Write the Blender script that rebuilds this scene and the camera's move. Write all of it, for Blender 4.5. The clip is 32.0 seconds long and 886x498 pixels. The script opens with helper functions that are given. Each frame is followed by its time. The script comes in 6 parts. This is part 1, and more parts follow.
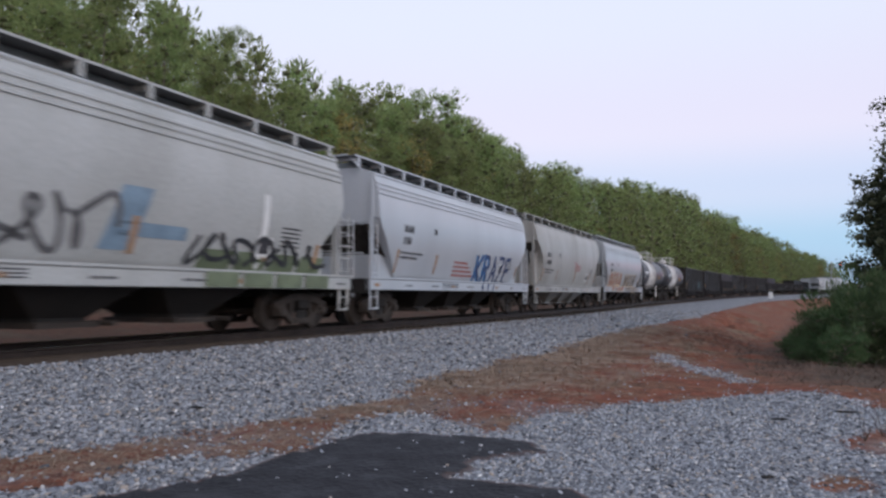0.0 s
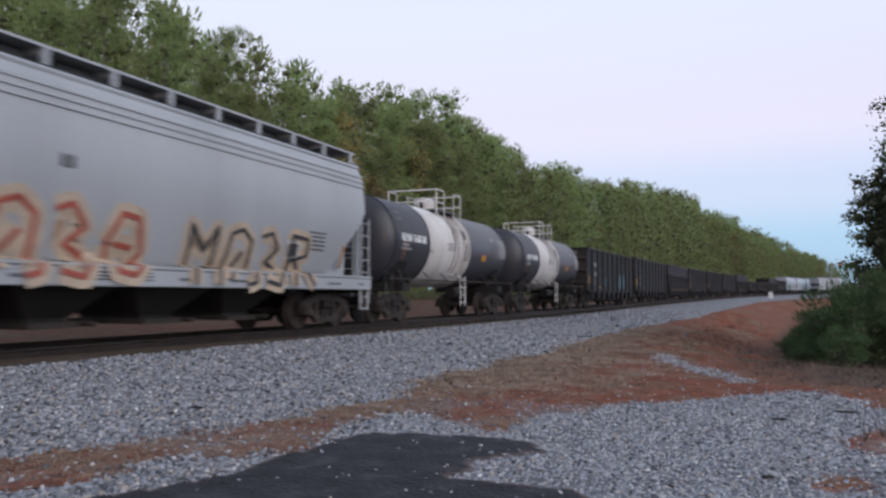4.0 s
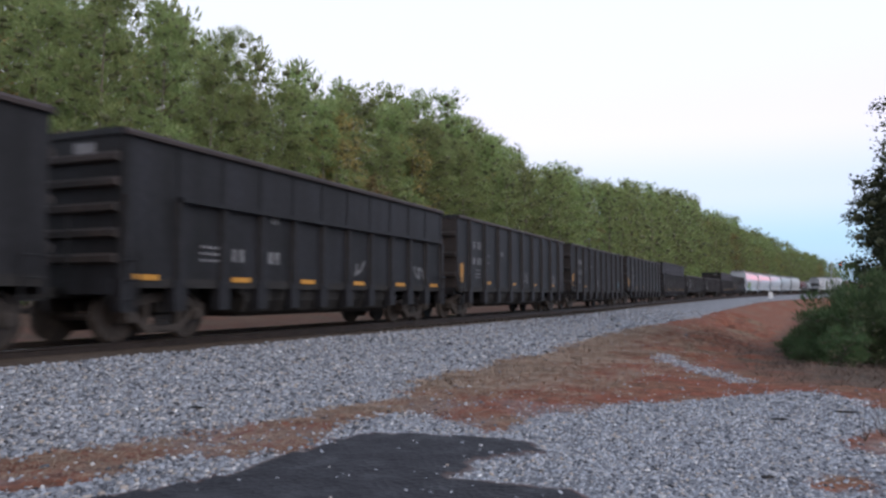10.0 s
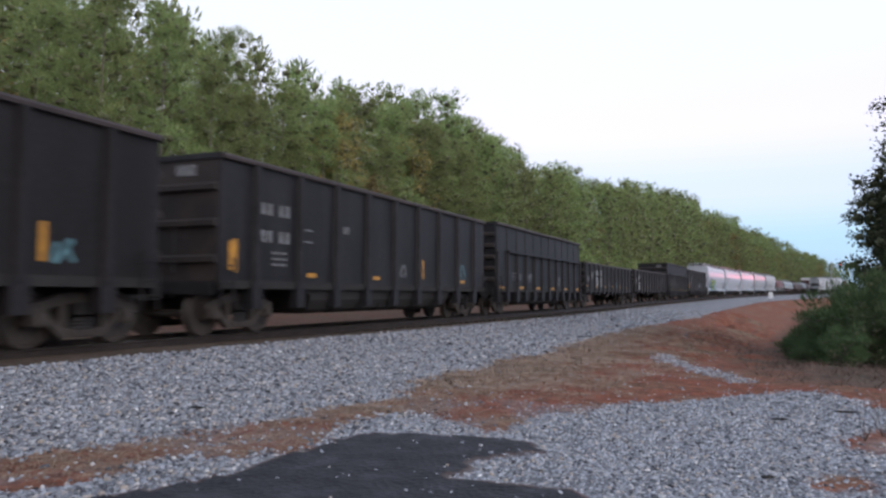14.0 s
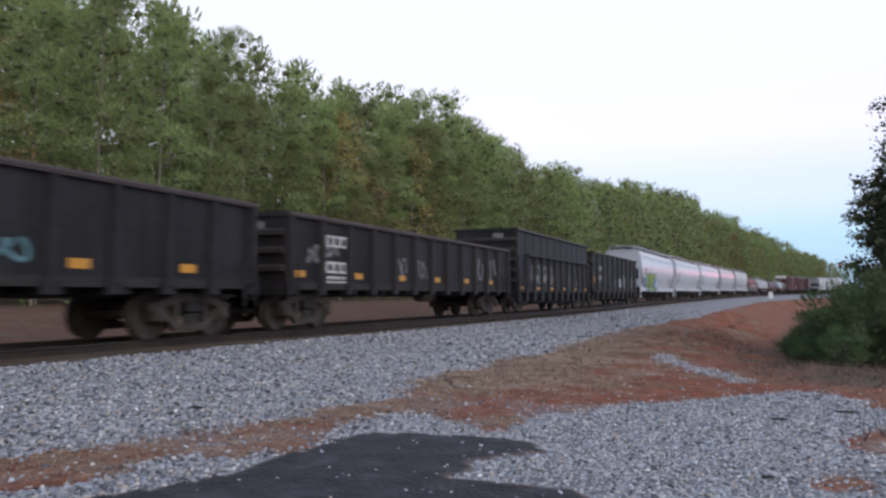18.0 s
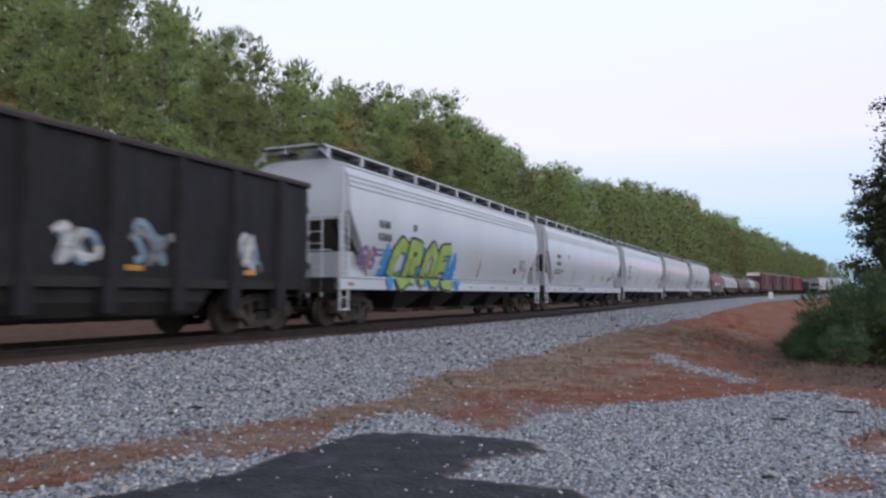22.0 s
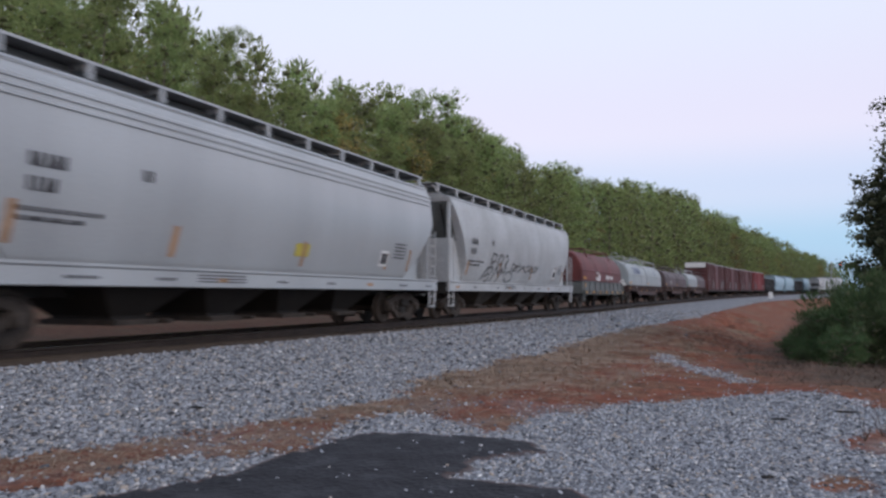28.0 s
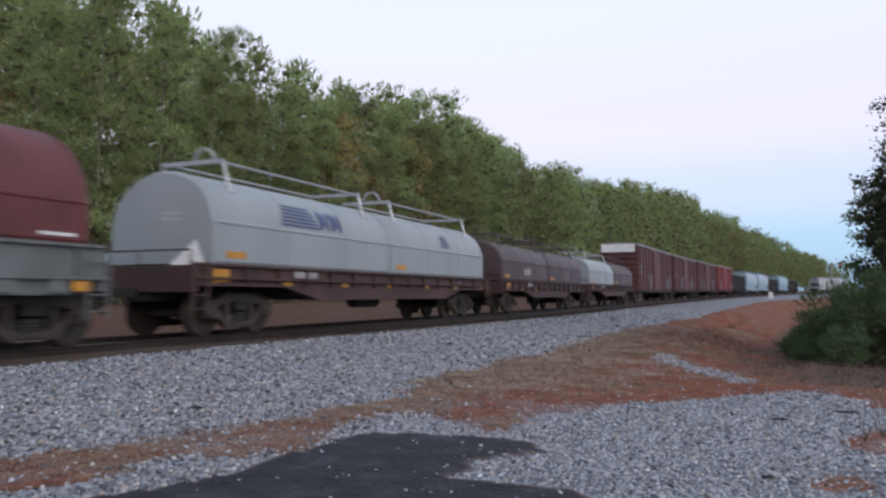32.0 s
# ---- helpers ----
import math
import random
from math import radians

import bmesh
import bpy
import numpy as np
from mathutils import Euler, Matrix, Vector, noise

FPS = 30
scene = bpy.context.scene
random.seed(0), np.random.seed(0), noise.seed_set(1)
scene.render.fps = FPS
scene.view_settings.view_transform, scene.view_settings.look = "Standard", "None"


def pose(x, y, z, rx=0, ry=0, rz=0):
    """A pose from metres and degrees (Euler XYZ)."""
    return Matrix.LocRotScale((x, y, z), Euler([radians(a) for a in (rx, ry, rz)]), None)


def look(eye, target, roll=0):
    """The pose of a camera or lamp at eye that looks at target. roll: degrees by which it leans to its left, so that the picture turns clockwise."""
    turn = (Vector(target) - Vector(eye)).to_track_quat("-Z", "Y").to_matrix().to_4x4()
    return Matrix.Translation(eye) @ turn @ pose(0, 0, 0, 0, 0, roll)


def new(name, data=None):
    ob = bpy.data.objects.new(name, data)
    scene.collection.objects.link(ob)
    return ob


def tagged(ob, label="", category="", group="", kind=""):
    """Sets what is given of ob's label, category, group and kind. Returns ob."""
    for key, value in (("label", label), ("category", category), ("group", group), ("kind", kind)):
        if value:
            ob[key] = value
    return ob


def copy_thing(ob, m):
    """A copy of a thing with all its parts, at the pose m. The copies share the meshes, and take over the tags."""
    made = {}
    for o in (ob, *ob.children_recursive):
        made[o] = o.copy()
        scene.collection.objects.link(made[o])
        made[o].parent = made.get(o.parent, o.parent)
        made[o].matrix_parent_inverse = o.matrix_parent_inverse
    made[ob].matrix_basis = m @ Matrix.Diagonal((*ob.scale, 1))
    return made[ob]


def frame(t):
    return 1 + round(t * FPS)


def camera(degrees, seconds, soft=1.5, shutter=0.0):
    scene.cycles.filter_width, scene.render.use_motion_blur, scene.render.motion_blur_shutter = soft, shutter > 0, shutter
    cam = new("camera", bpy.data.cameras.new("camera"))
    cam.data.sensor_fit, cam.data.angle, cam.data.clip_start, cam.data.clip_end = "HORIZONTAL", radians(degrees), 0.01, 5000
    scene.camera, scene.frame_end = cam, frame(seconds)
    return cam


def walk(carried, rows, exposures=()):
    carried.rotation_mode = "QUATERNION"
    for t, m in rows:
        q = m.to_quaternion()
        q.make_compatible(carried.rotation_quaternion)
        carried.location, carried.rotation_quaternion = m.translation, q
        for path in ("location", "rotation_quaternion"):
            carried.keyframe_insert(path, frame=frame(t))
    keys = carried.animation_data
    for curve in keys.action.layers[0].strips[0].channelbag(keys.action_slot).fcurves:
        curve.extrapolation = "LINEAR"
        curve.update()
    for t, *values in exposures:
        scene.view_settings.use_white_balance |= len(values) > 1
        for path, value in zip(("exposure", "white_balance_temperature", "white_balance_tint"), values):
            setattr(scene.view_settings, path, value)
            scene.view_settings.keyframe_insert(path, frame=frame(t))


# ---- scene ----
import functools

# A freight train passes on a gently curved main line beside a pine wood, at dusk.
# World: near the camera the line runs along +y; z = 0 is the top of the rail.
CAM = (12.805, 0.0, 0.842)
YAW, PITCH = 19.302, 3.514
cam = camera(61.3, 32.0, soft=2.6, shutter=0.5)
cam_pose = pose(*CAM, 90 + PITCH, 0, YAW)
walk(cam, [(0.0, cam_pose), (32.0, cam_pose)],
     exposures=[(0.0, -0.05), (4.5, -0.03), (8.0, 0.23), (20.0, 0.24), (22.0, 0.14), (24.0, -0.06), (28.0, -0.05), (30.5, 0.04), (32.0, 0.08)])

# ---- world and light: clear dusk, the sun just set behind the camera ----
world = bpy.data.worlds.new("dusk_sky")
scene.world = world
world.use_nodes = True
wn, wl = world.node_tree.nodes, world.node_tree.links
wn.clear()
w_out = wn.new("ShaderNodeOutputWorld")
w_bg = wn.new("ShaderNodeBackground")
w_sky = wn.new("ShaderNodeTexSky")
w_sky.sky_type = "NISHITA"
w_sky.sun_disc = False
w_sky.sun_elevation = radians(3.0)
w_sky.sun_rotation = radians(150)
w_co = wn.new("ShaderNodeTexCoord")
w_sep = wn.new("ShaderNodeSeparateXYZ")
w_ramp = wn.new("ShaderNodeValToRGB")
w_ramp.color_ramp.interpolation = "EASE"
el = w_ramp.color_ramp.elements
el[0].position, el[0].color = 0.0, (0.30, 0.52, 0.78, 1)
el[1].position, el[1].color = 1.0, (0.37, 0.43, 0.60, 1)
for p_, c_ in ((0.06, (0.34, 0.60, 0.92, 1)), (0.13, (0.58, 0.67, 0.95, 1)), (0.21, (0.79, 0.755, 0.97, 1)), (0.36, (0.80, 0.83, 1.0, 1)), (0.6, (0.58, 0.64, 0.82, 1))):
    e_ = el.new(p_)
    e_.color = c_
w_mul = wn.new("ShaderNodeMix")
w_mul.data_type = "RGBA"
w_mul.blend_type = "ADD"
w_mul.inputs["Factor"].default_value = 0.06
wl.new(w_co.outputs["Generated"], w_sep.inputs[0])
wl.new(w_sep.outputs["Z"], w_ramp.inputs["Fac"])
wl.new(w_ramp.outputs["Color"], w_mul.inputs["A"])
wl.new(w_sky.outputs["Color"], w_mul.inputs["B"])
wl.new(w_mul.outputs["Result"], w_bg.inputs["Color"])
w_bg.inputs["Strength"].default_value = 0.95
wl.new(w_bg.outputs["Background"], w_out.inputs["Surface"])
glow = new("sun", bpy.data.lights.new("sun", "SUN"))
glow.data.energy, glow.data.angle, glow.data.color = 1.45, radians(50), (1.0, 0.96, 0.96)
glow.matrix_world = look((78, -38, 52), (0, 10, 0))

# ---- the line in plan and profile ----
S1, KURV = -62.79, 0.00077721
RAD = 1 / KURV
S2 = 420.0


def grade(s):
    return 0.0062 * max(s - 45, 0) - 0.0062 * max(s - 330, 0)


def line(s):
    """x, y and heading (to the right of +y) of the track's centre, s metres along it."""
    if s < S1:
        return 0.0, s, 0.0
    th = KURV * (min(s, S2) - S1)
    x, y = RAD * (1 - math.cos(th)), S1 + RAD * math.sin(th)
    if s > S2:
        x, y = x + (s - S2) * math.sin(th), y + (s - S2) * math.cos(th)
    return x, y, th


def at(s, l=0.0, z=0.0):
    """The world point l metres right of the track's centre."""
    x, y, th = line(s)
    return Vector((x + l * math.cos(th), y - l * math.sin(th), z))


def on_line(s, l=0.0, z=0.0):
    """The pose of a thing that stands along the line, with z above the rail."""
    x, y, th = line(s)
    return pose(x + l * math.cos(th), y - l * math.sin(th), z + float(grade(s)), 0, 0, -math.degrees(th))


def to_line(x, y):
    th = math.atan2(y - S1, RAD - x)
    return S1 + RAD * th, RAD - math.hypot(RAD - x, y - S1)


# ---- materials ----
def mat(name, color, rough=0.7, metal=0.0, var=0.25, scale=3.0, fine=40.0, bump=0.15, second=None, spec=0.5, streak=0.0, obj_var=0.0, coat=0.0):
    """A worn surface: two scales of variation, fine relief, and vertical streaks where asked."""
    m = bpy.data.materials.new(name)
    m.use_nodes = True
    n, k = m.node_tree.nodes, m.node_tree.links
    b = n["Principled BSDF"]
    co = n.new("ShaderNodeTexCoord")
    n1 = n.new("ShaderNodeTexNoise")
    n1.inputs["Scale"].default_value, n1.inputs["Detail"].default_value = scale, 6
    n2 = n.new("ShaderNodeTexNoise")
    n2.inputs["Scale"].default_value, n2.inputs["Detail"].default_value = fine, 4
    mp = n.new("ShaderNodeMapping")
    mp.inputs["Scale"].default_value = (1, 1, 1 - 0.93 * streak)
    k.new(co.outputs["Object"], mp.inputs["Vector"])
    k.new(mp.outputs["Vector"], n1.inputs["Vector"])
    k.new(co.outputs["Object"], n2.inputs["Vector"])
    r = n.new("ShaderNodeValToRGB")
    sec = second or [c * (1 - var) for c in color]
    r.color_ramp.elements[0].position, r.color_ramp.elements[0].color = 0.36, (*sec, 1)
    r.color_ramp.elements[1].position, r.color_ramp.elements[1].color = 0.62, (*color, 1)
    k.new(n1.outputs["Fac"], r.inputs["Fac"])
    mx = n.new("ShaderNodeMix")
    mx.data_type, mx.blend_type = "RGBA", "MULTIPLY"
    r2 = n.new("ShaderNodeValToRGB")
    lo = 1 - var * 0.9
    r2.color_ramp.elements[0].position, r2.color_ramp.elements[0].color = 0.3, (lo, lo, lo, 1)
    r2.color_ramp.elements[1].position, r2.color_ramp.elements[1].color = 0.7, (1, 1, 1, 1)
    k.new(n2.outputs["Fac"], r2.inputs["Fac"])
    mx.inputs["Factor"].default_value = 1.0
    k.new(r.outputs["Color"], mx.inputs["A"])
    k.new(r2.outputs["Color"], mx.inputs["B"])
    last = mx.outputs["Result"]
    if obj_var:
        oi = n.new("ShaderNodeObjectInfo")
        hs = n.new("ShaderNodeHueSaturation")
        mr = n.new("ShaderNodeMapRange")
        mr.inputs["To Min"].default_value, mr.inputs["To Max"].default_value = 1 - obj_var, 1 + obj_var
        k.new(oi.outputs["Random"], mr.inputs["Value"])
        k.new(mr.outputs["Result"], hs.inputs["Value"])
        k.new(last, hs.inputs["Color"])
        last = hs.outputs["Color"]
    k.new(last, b.inputs["Base Color"])
    b.inputs["Roughness"].default_value, b.inputs["Metallic"].default_value = rough, metal
    b.inputs["Specular IOR Level"].default_value = spec
    b.inputs["Coat Weight"].default_value, b.inputs["Coat Roughness"].default_value = coat, 0.3
    if bump:
        bp = n.new("ShaderNodeBump")
        bp.inputs["Strength"].default_value, bp.inputs["Distance"].default_value = bump, 0.02
        k.new(n2.outputs["Fac"], bp.inputs["Height"])
        k.new(bp.outputs["Normal"], b.inputs["Normal"])
    return m


M = dict(
    hop_white=mat("hopper_white_paint", (0.44, 0.475, 0.52), 0.38, 0, 0.12, 0.5, 30, 0.03, streak=0.9, coat=0.7),
    hop_stained=mat("hopper_stained_pale_paint", (0.43, 0.445, 0.445), 0.5, 0, 0.2, 0.6, 14, 0.03, second=(0.35, 0.36, 0.352), streak=0.6, coat=0.4),
    hop_grey=mat("hopper_grey_paint", (0.375, 0.40, 0.425), 0.42, 0, 0.16, 0.5, 30, 0.03, streak=0.9, coat=0.5),
    hop_beige=mat("hopper_weathered_beige_paint", (0.39, 0.395, 0.385), 0.55, 0, 0.22, 0.7, 14, 0.04, second=(0.28, 0.27, 0.25), streak=0.75, coat=0.3),
    hop_dull=mat("hopper_dull_grey_paint", (0.43, 0.455, 0.48), 0.55, 0, 0.2, 0.7, 10, 0.04, second=(0.34, 0.355, 0.37), streak=0.3),
    black=mat("black_tank_paint", (0.045, 0.047, 0.058), 0.4, 0, 0.3, 0.8, 30, 0.03, streak=0.8),
    band=mat("white_band_paint", (0.70, 0.69, 0.68), 0.5, 0, 0.2, 1.2, 20, 0.04, second=(0.50, 0.46, 0.42), streak=0.9),
    gon=mat("black_gondola_steel", (0.0165, 0.016, 0.0185), 0.58, 0, 0.55, 2.0, 7, 0.2, second=(0.0065, 0.006, 0.0068), streak=0.85, spec=0.3),
    gon_blue=mat("blue_black_gondola_steel", (0.0185, 0.019, 0.0235), 0.6, 0, 0.55, 1.8, 7, 0.2, second=(0.008, 0.0078, 0.0085), streak=0.85, spec=0.3),
    end_rust=mat("rusty_gondola_end_steel", (0.035, 0.025, 0.022), 0.75, 0, 0.5, 2, 14, 0.2, second=(0.014, 0.011, 0.010)),
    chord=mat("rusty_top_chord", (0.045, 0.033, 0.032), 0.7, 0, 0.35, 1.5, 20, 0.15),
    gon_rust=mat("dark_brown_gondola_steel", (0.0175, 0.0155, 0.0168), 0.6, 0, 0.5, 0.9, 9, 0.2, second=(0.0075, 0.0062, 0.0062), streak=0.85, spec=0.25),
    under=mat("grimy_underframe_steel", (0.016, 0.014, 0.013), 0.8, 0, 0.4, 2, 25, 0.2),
    truck=mat("dusty_cast_truck_steel", (0.056, 0.045, 0.039), 0.85, 0, 0.5, 3, 25, 0.25),
    wheel=mat("worn_wheel_steel", (0.06, 0.048, 0.041), 0.65, 0.3, 0.4, 3, 20, 0.1),
    rail=mat("rail_steel", (0.05, 0.036, 0.03), 0.6, 0.5, 0.4, 3, 30, 0.2),
    railtop=mat("polished_rail_head", (0.35, 0.34, 0.33), 0.25, 1.0, 0.2, 3, 30, 0.05),
    tie=mat("creosoted_tie_wood", (0.05, 0.038, 0.03), 0.9, 0, 0.4, 2, 20, 0.4, obj_var=0.2),
    red=mat("oxide_red_hood_paint", (0.15, 0.037, 0.037), 0.6, 0, 0.35, 1.3, 25, 0.06, second=(0.095, 0.024, 0.024), streak=0.5),
    hood_white=mat("pale_grey_hood_paint", (0.28, 0.315, 0.33), 0.5, 0, 0.15, 0.6, 25, 0.04, streak=0.8),
    hood_brown=mat("dark_brown_hood_paint", (0.075, 0.052, 0.055), 0.55, 0, 0.3, 0.8, 25, 0.05, streak=0.7),
    frame_brown=mat("brown_frame_paint", (0.075, 0.04, 0.036), 0.7, 0, 0.35, 1, 25, 0.1),
    frame_grey=mat("grey_frame_paint", (0.16, 0.175, 0.175), 0.6, 0, 0.35, 1, 25, 0.1),
    box_red=mat("boxcar_oxide_paint", (0.10, 0.030, 0.030), 0.6, 0, 0.35, 0.8, 25, 0.06, streak=0.85),
    box_red2=mat("boxcar_bright_red_paint", (0.2, 0.028, 0.03), 0.6, 0, 0.3, 0.8, 25, 0.06, streak=0.85),
    blue=mat("pale_blue_hopper_paint", (0.3, 0.42, 0.5), 0.5, 0, 0.15, 0.6, 25, 0.03, streak=0.85),
    spill=mat("dried_brown_spill", (0.42, 0.35, 0.30), 0.8, 0, 0.35, 5, 30, 0.05),
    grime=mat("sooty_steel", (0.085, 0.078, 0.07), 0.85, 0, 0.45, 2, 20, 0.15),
    walkway=mat("galvanised_grating", (0.16, 0.162, 0.17), 0.6, 0.4, 0.3, 3, 60, 0.3),
    yellow=mat("yellow_reflector", (0.55, 0.26, 0.03), 0.5, 0, 0.3, 6, 40, 0.05),
    mark=mat("white_stencil_paint", (0.6, 0.6, 0.6), 0.6, 0, 0.45, 8, 60, 0.0),
    mark_dim=mat("faded_white_stencil_paint", (0.22, 0.22, 0.23), 0.6, 0, 0.5, 6, 60, 0.0),
    ink=mat("dark_stencil_paint", (0.07, 0.07, 0.08), 0.6, 0, 0.4, 8, 60, 0.0),
    rust=mat("rust_streak", (0.24, 0.11, 0.06), 0.85, 0, 0.4, 4, 40, 0.1),
    rust_faint=mat("faint_rust_streak", (0.44, 0.27, 0.16), 0.85, 0, 0.35, 4, 40, 0.1),
    post=mat("white_post_paint", (0.75, 0.76, 0.76), 0.5, 0, 0.15, 5, 40, 0.05),
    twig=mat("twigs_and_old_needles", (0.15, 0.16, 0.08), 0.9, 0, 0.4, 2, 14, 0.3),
    bark=mat("pine_bark", (0.27, 0.225, 0.19), 0.9, 0, 0.45, 2, 14, 0.6),
    green=mat("green_spray_paint", (0.30, 0.42, 0.10), 0.5, 0, 0.2, 3, 30, 0.0),
    spray_blue=mat("blue_spray_paint", (0.04, 0.24, 0.55), 0.5, 0, 0.2, 3, 30, 0.0),
    spray_navy=mat("navy_spray_paint", (0.05, 0.08, 0.2), 0.5, 0, 0.3, 3, 30, 0.0),
    spray_black=mat("black_spray_paint", (0.035, 0.037, 0.045), 0.5, 0, 0.3, 3, 30, 0.0),
    spray_grey=mat("faded_black_spray_paint", (0.15, 0.15, 0.16), 0.6, 0, 0.4, 2, 20, 0.0),
    spray_red=mat("red_spray_paint", (0.42, 0.10, 0.07), 0.5, 0, 0.3, 3, 30, 0.0),
    spray_cream=mat("cream_spray_paint", (0.52, 0.42, 0.32), 0.55, 0, 0.2, 2, 30, 0.0),
    spray_teal=mat("teal_spray_paint", (0.09, 0.2, 0.23), 0.55, 0, 0.3, 3, 30, 0.0),
    spray_pale=mat("pale_blue_spray_paint", (0.22, 0.32, 0.42), 0.55, 0, 0.3, 2, 30, 0.0),
    spray_moss=mat("moss_green_spray_paint", (0.17, 0.21, 0.13), 0.55, 0, 0.3, 2, 30, 0.0),
    spray_purple=mat("purple_spray_paint", (0.22, 0.14, 0.3), 0.55, 0, 0.3, 3, 30, 0.0),
    red_ink=mat("red_stencil_paint", (0.45, 0.16, 0.15), 0.6, 0, 0.3, 8, 60, 0.0),
    label_yellow=mat("yellow_label", (0.5, 0.42, 0.08), 0.5, 0, 0.25, 6, 40, 0.0),
    brush=mat("dead_brown_brush", (0.17, 0.115, 0.09), 0.9, 0, 0.4, 2, 30, 0.1, second=(0.09, 0.065, 0.05)),
    straw=mat("dry_straw", (0.40, 0.29, 0.21), 0.9, 0, 0.3, 3, 30, 0.1),
    galv=mat("galvanised_steel", (0.4, 0.41, 0.42), 0.45, 0.6, 0.2, 4, 40, 0.05),
)


# ---- mesh helpers ----
def box(bm, x0, x1, y0, y1, z0, z1):
    v = [bm.verts.new(p) for p in ((x0, y0, z0), (x1, y0, z0), (x1, y1, z0), (x0, y1, z0), (x0, y0, z1), (x1, y0, z1), (x1, y1, z1), (x0, y1, z1))]
    for f in ((3, 2, 1, 0), (4, 5, 6, 7), (0, 1, 5, 4), (1, 2, 6, 5), (2, 3, 7, 6), (3, 0, 4, 7)):
        bm.faces.new([v[i] for i in f])


def bar(bm, a, b, r=0.02, n=6):
    """A round bar from a to b."""
    a, b = Vector(a), Vector(b)
    d = (b - a).normalized()
    u = d.orthogonal().normalized()
    w = d.cross(u)
    ra = [[bm.verts.new(p + r * (math.cos(t) * u + math.sin(t) * w)) for t in (2 * math.pi * i / n for i in range(n))] for p in (a, b)]
    for i in range(n):
        bm.faces.new((ra[0][i], ra[0][(i + 1) % n], ra[1][(i + 1) % n], ra[1][i]))
    bm.faces.new(list(reversed(ra[0])))
    bm.faces.new(ra[1])


def rings(bm, loops, cap=True, closed=True):
    """Skin between loops of equal length."""
    vs = [[bm.verts.new(p) for p in lp] for lp in loops]
    n = len(vs[0])
    for a, b in zip(vs, vs[1:]):
        for i in range(n if closed else n - 1):
            bm.faces.new((a[i], a[(i + 1) % n], b[(i + 1) % n], b[i]))
    if cap:
        bm.faces.new(list(reversed(vs[0])))
        bm.faces.new(vs[-1])


def mesh_of(name, bm, material, smooth=False):
    bmesh.ops.recalc_face_normals(bm, faces=bm.faces)
    me = bpy.data.meshes.new(name)
    bm.to_mesh(me)
    bm.free()
    me.materials.append(material)
    if smooth:
        me.polygons.foreach_set("use_smooth", [True] * len(me.polygons))
        me.set_sharp_from_angle(angle=radians(28))
    return me


def part(name, bm, material, parent, label="", smooth=False):
    ob = new(name, mesh_of(name, bm, material, smooth))
    ob.parent = parent
    if label:
        tagged(ob, label)
    return ob


def shared(name, me, parent, m=None):
    ob = new(name, me)
    ob.parent = parent
    if m is not None:
        ob.matrix_basis = m
    return ob


def B(f, *a, **k):
    """A fresh bmesh filled by one call."""
    bm = bmesh.new()
    f(bm, *a, **k)
    return bm


# ---- ground ----
def steps(*runs):
    out = []
    for a, b, n in runs:
        out += [a + (b - a) * i / n for i in range(n)]
    return out + [runs[-1][1]]


def fnoise(x, y, sc):
    return noise.noise((x / sc, y / sc, 0.37))


def berm(s):
    """Lateral place and height of the ballast's outer edge."""
    return berm_at(round(s, 2))


@functools.lru_cache(None)
def berm_at(s):
    return (float(np.interp(s, [5, 6.2, 7.4, 10.6, 13, 18.7, 26, 36, 50, 105, 180, 240], [4.2, 5.1, 5.8, 6.25, 5.95, 6.45, 6.3, 6.7, 7.8, 8.8, 16, 22])),
            float(np.interp(s, [8, 15, 20, 35, 50, 100], [-0.66, -0.63, -0.57, -0.52, -0.45, -0.42])) + float(grade(s)))


def crest(s):
    return float(np.interp(s, [8, 38], [-0.13, -0.28])) + float(grade(s))


def ground_z(s, l):
    c = crest(s)
    if -2.3 <= l <= 1.9:
        return c
    if l > 1.9:
        lb, zb = berm(s)
        if l <= lb:
            u = (l - 1.9) / (lb - 1.9)
            return c + (zb - c) * u
        low = float(np.interp(s, [10, 17, 24, 35, 60, 110], [-0.69, -0.72, -0.98, -1.3, -1.7, -1.9])) + float(grade(s)) * 0.6
        u = min((l - lb) / 4.5, 1.0)
        u = u * u * (3 - 2 * u)
        return zb + (low - zb) * u
    if l > -4.2:
        return c + (-0.45 + float(grade(s)) - c) * (-2.3 - l) / 1.9
    return -0.45 + float(grade(s)) + float(np.interp(-l, [4.2, 13, 30, 60], [0, 0.8, 1.5, 1.8]))


def bank_rise(s, l):
    """The uneven clay bank beyond the pad."""
    if s < 16 or l < 7:
        return 0.0
    x, y, _ = at(s, l)
    k = min(1.0, (s - 16) / 8) * min(1.0, (l - 7) / 2) * (1.0 if s < 70 else max(0.0, (90 - s) / 20))
    gully = -0.22 * math.exp(-((l - berm(s)[0] - 1.7 - 0.5 * fnoise(x, y, 3.0)) / 0.35) ** 2) * (1 if 24 < s < 60 else 0)
    return k * (gully + 0.2 * fnoise(x, y, 2.6) + 0.15 * fnoise(x, y, 0.9) + 0.07 * fnoise(x, y, 0.4) + 0.18 * math.exp(-((s - 33) / 9) ** 2 - ((l - 9.0) / 1.6) ** 2))


def inside(x, y, poly):
    hit = False
    if not (6.5 < x < 17.5 and 2 < y < 21.5):
        return hit
    for (x0, y0), (x1, y1) in zip(poly, poly[1:] + poly[:1]):
        if (y0 > y) != (y1 > y) and x < x0 + (y - y0) * (x1 - x0) / (y1 - y0):
            hit = not hit
    return hit


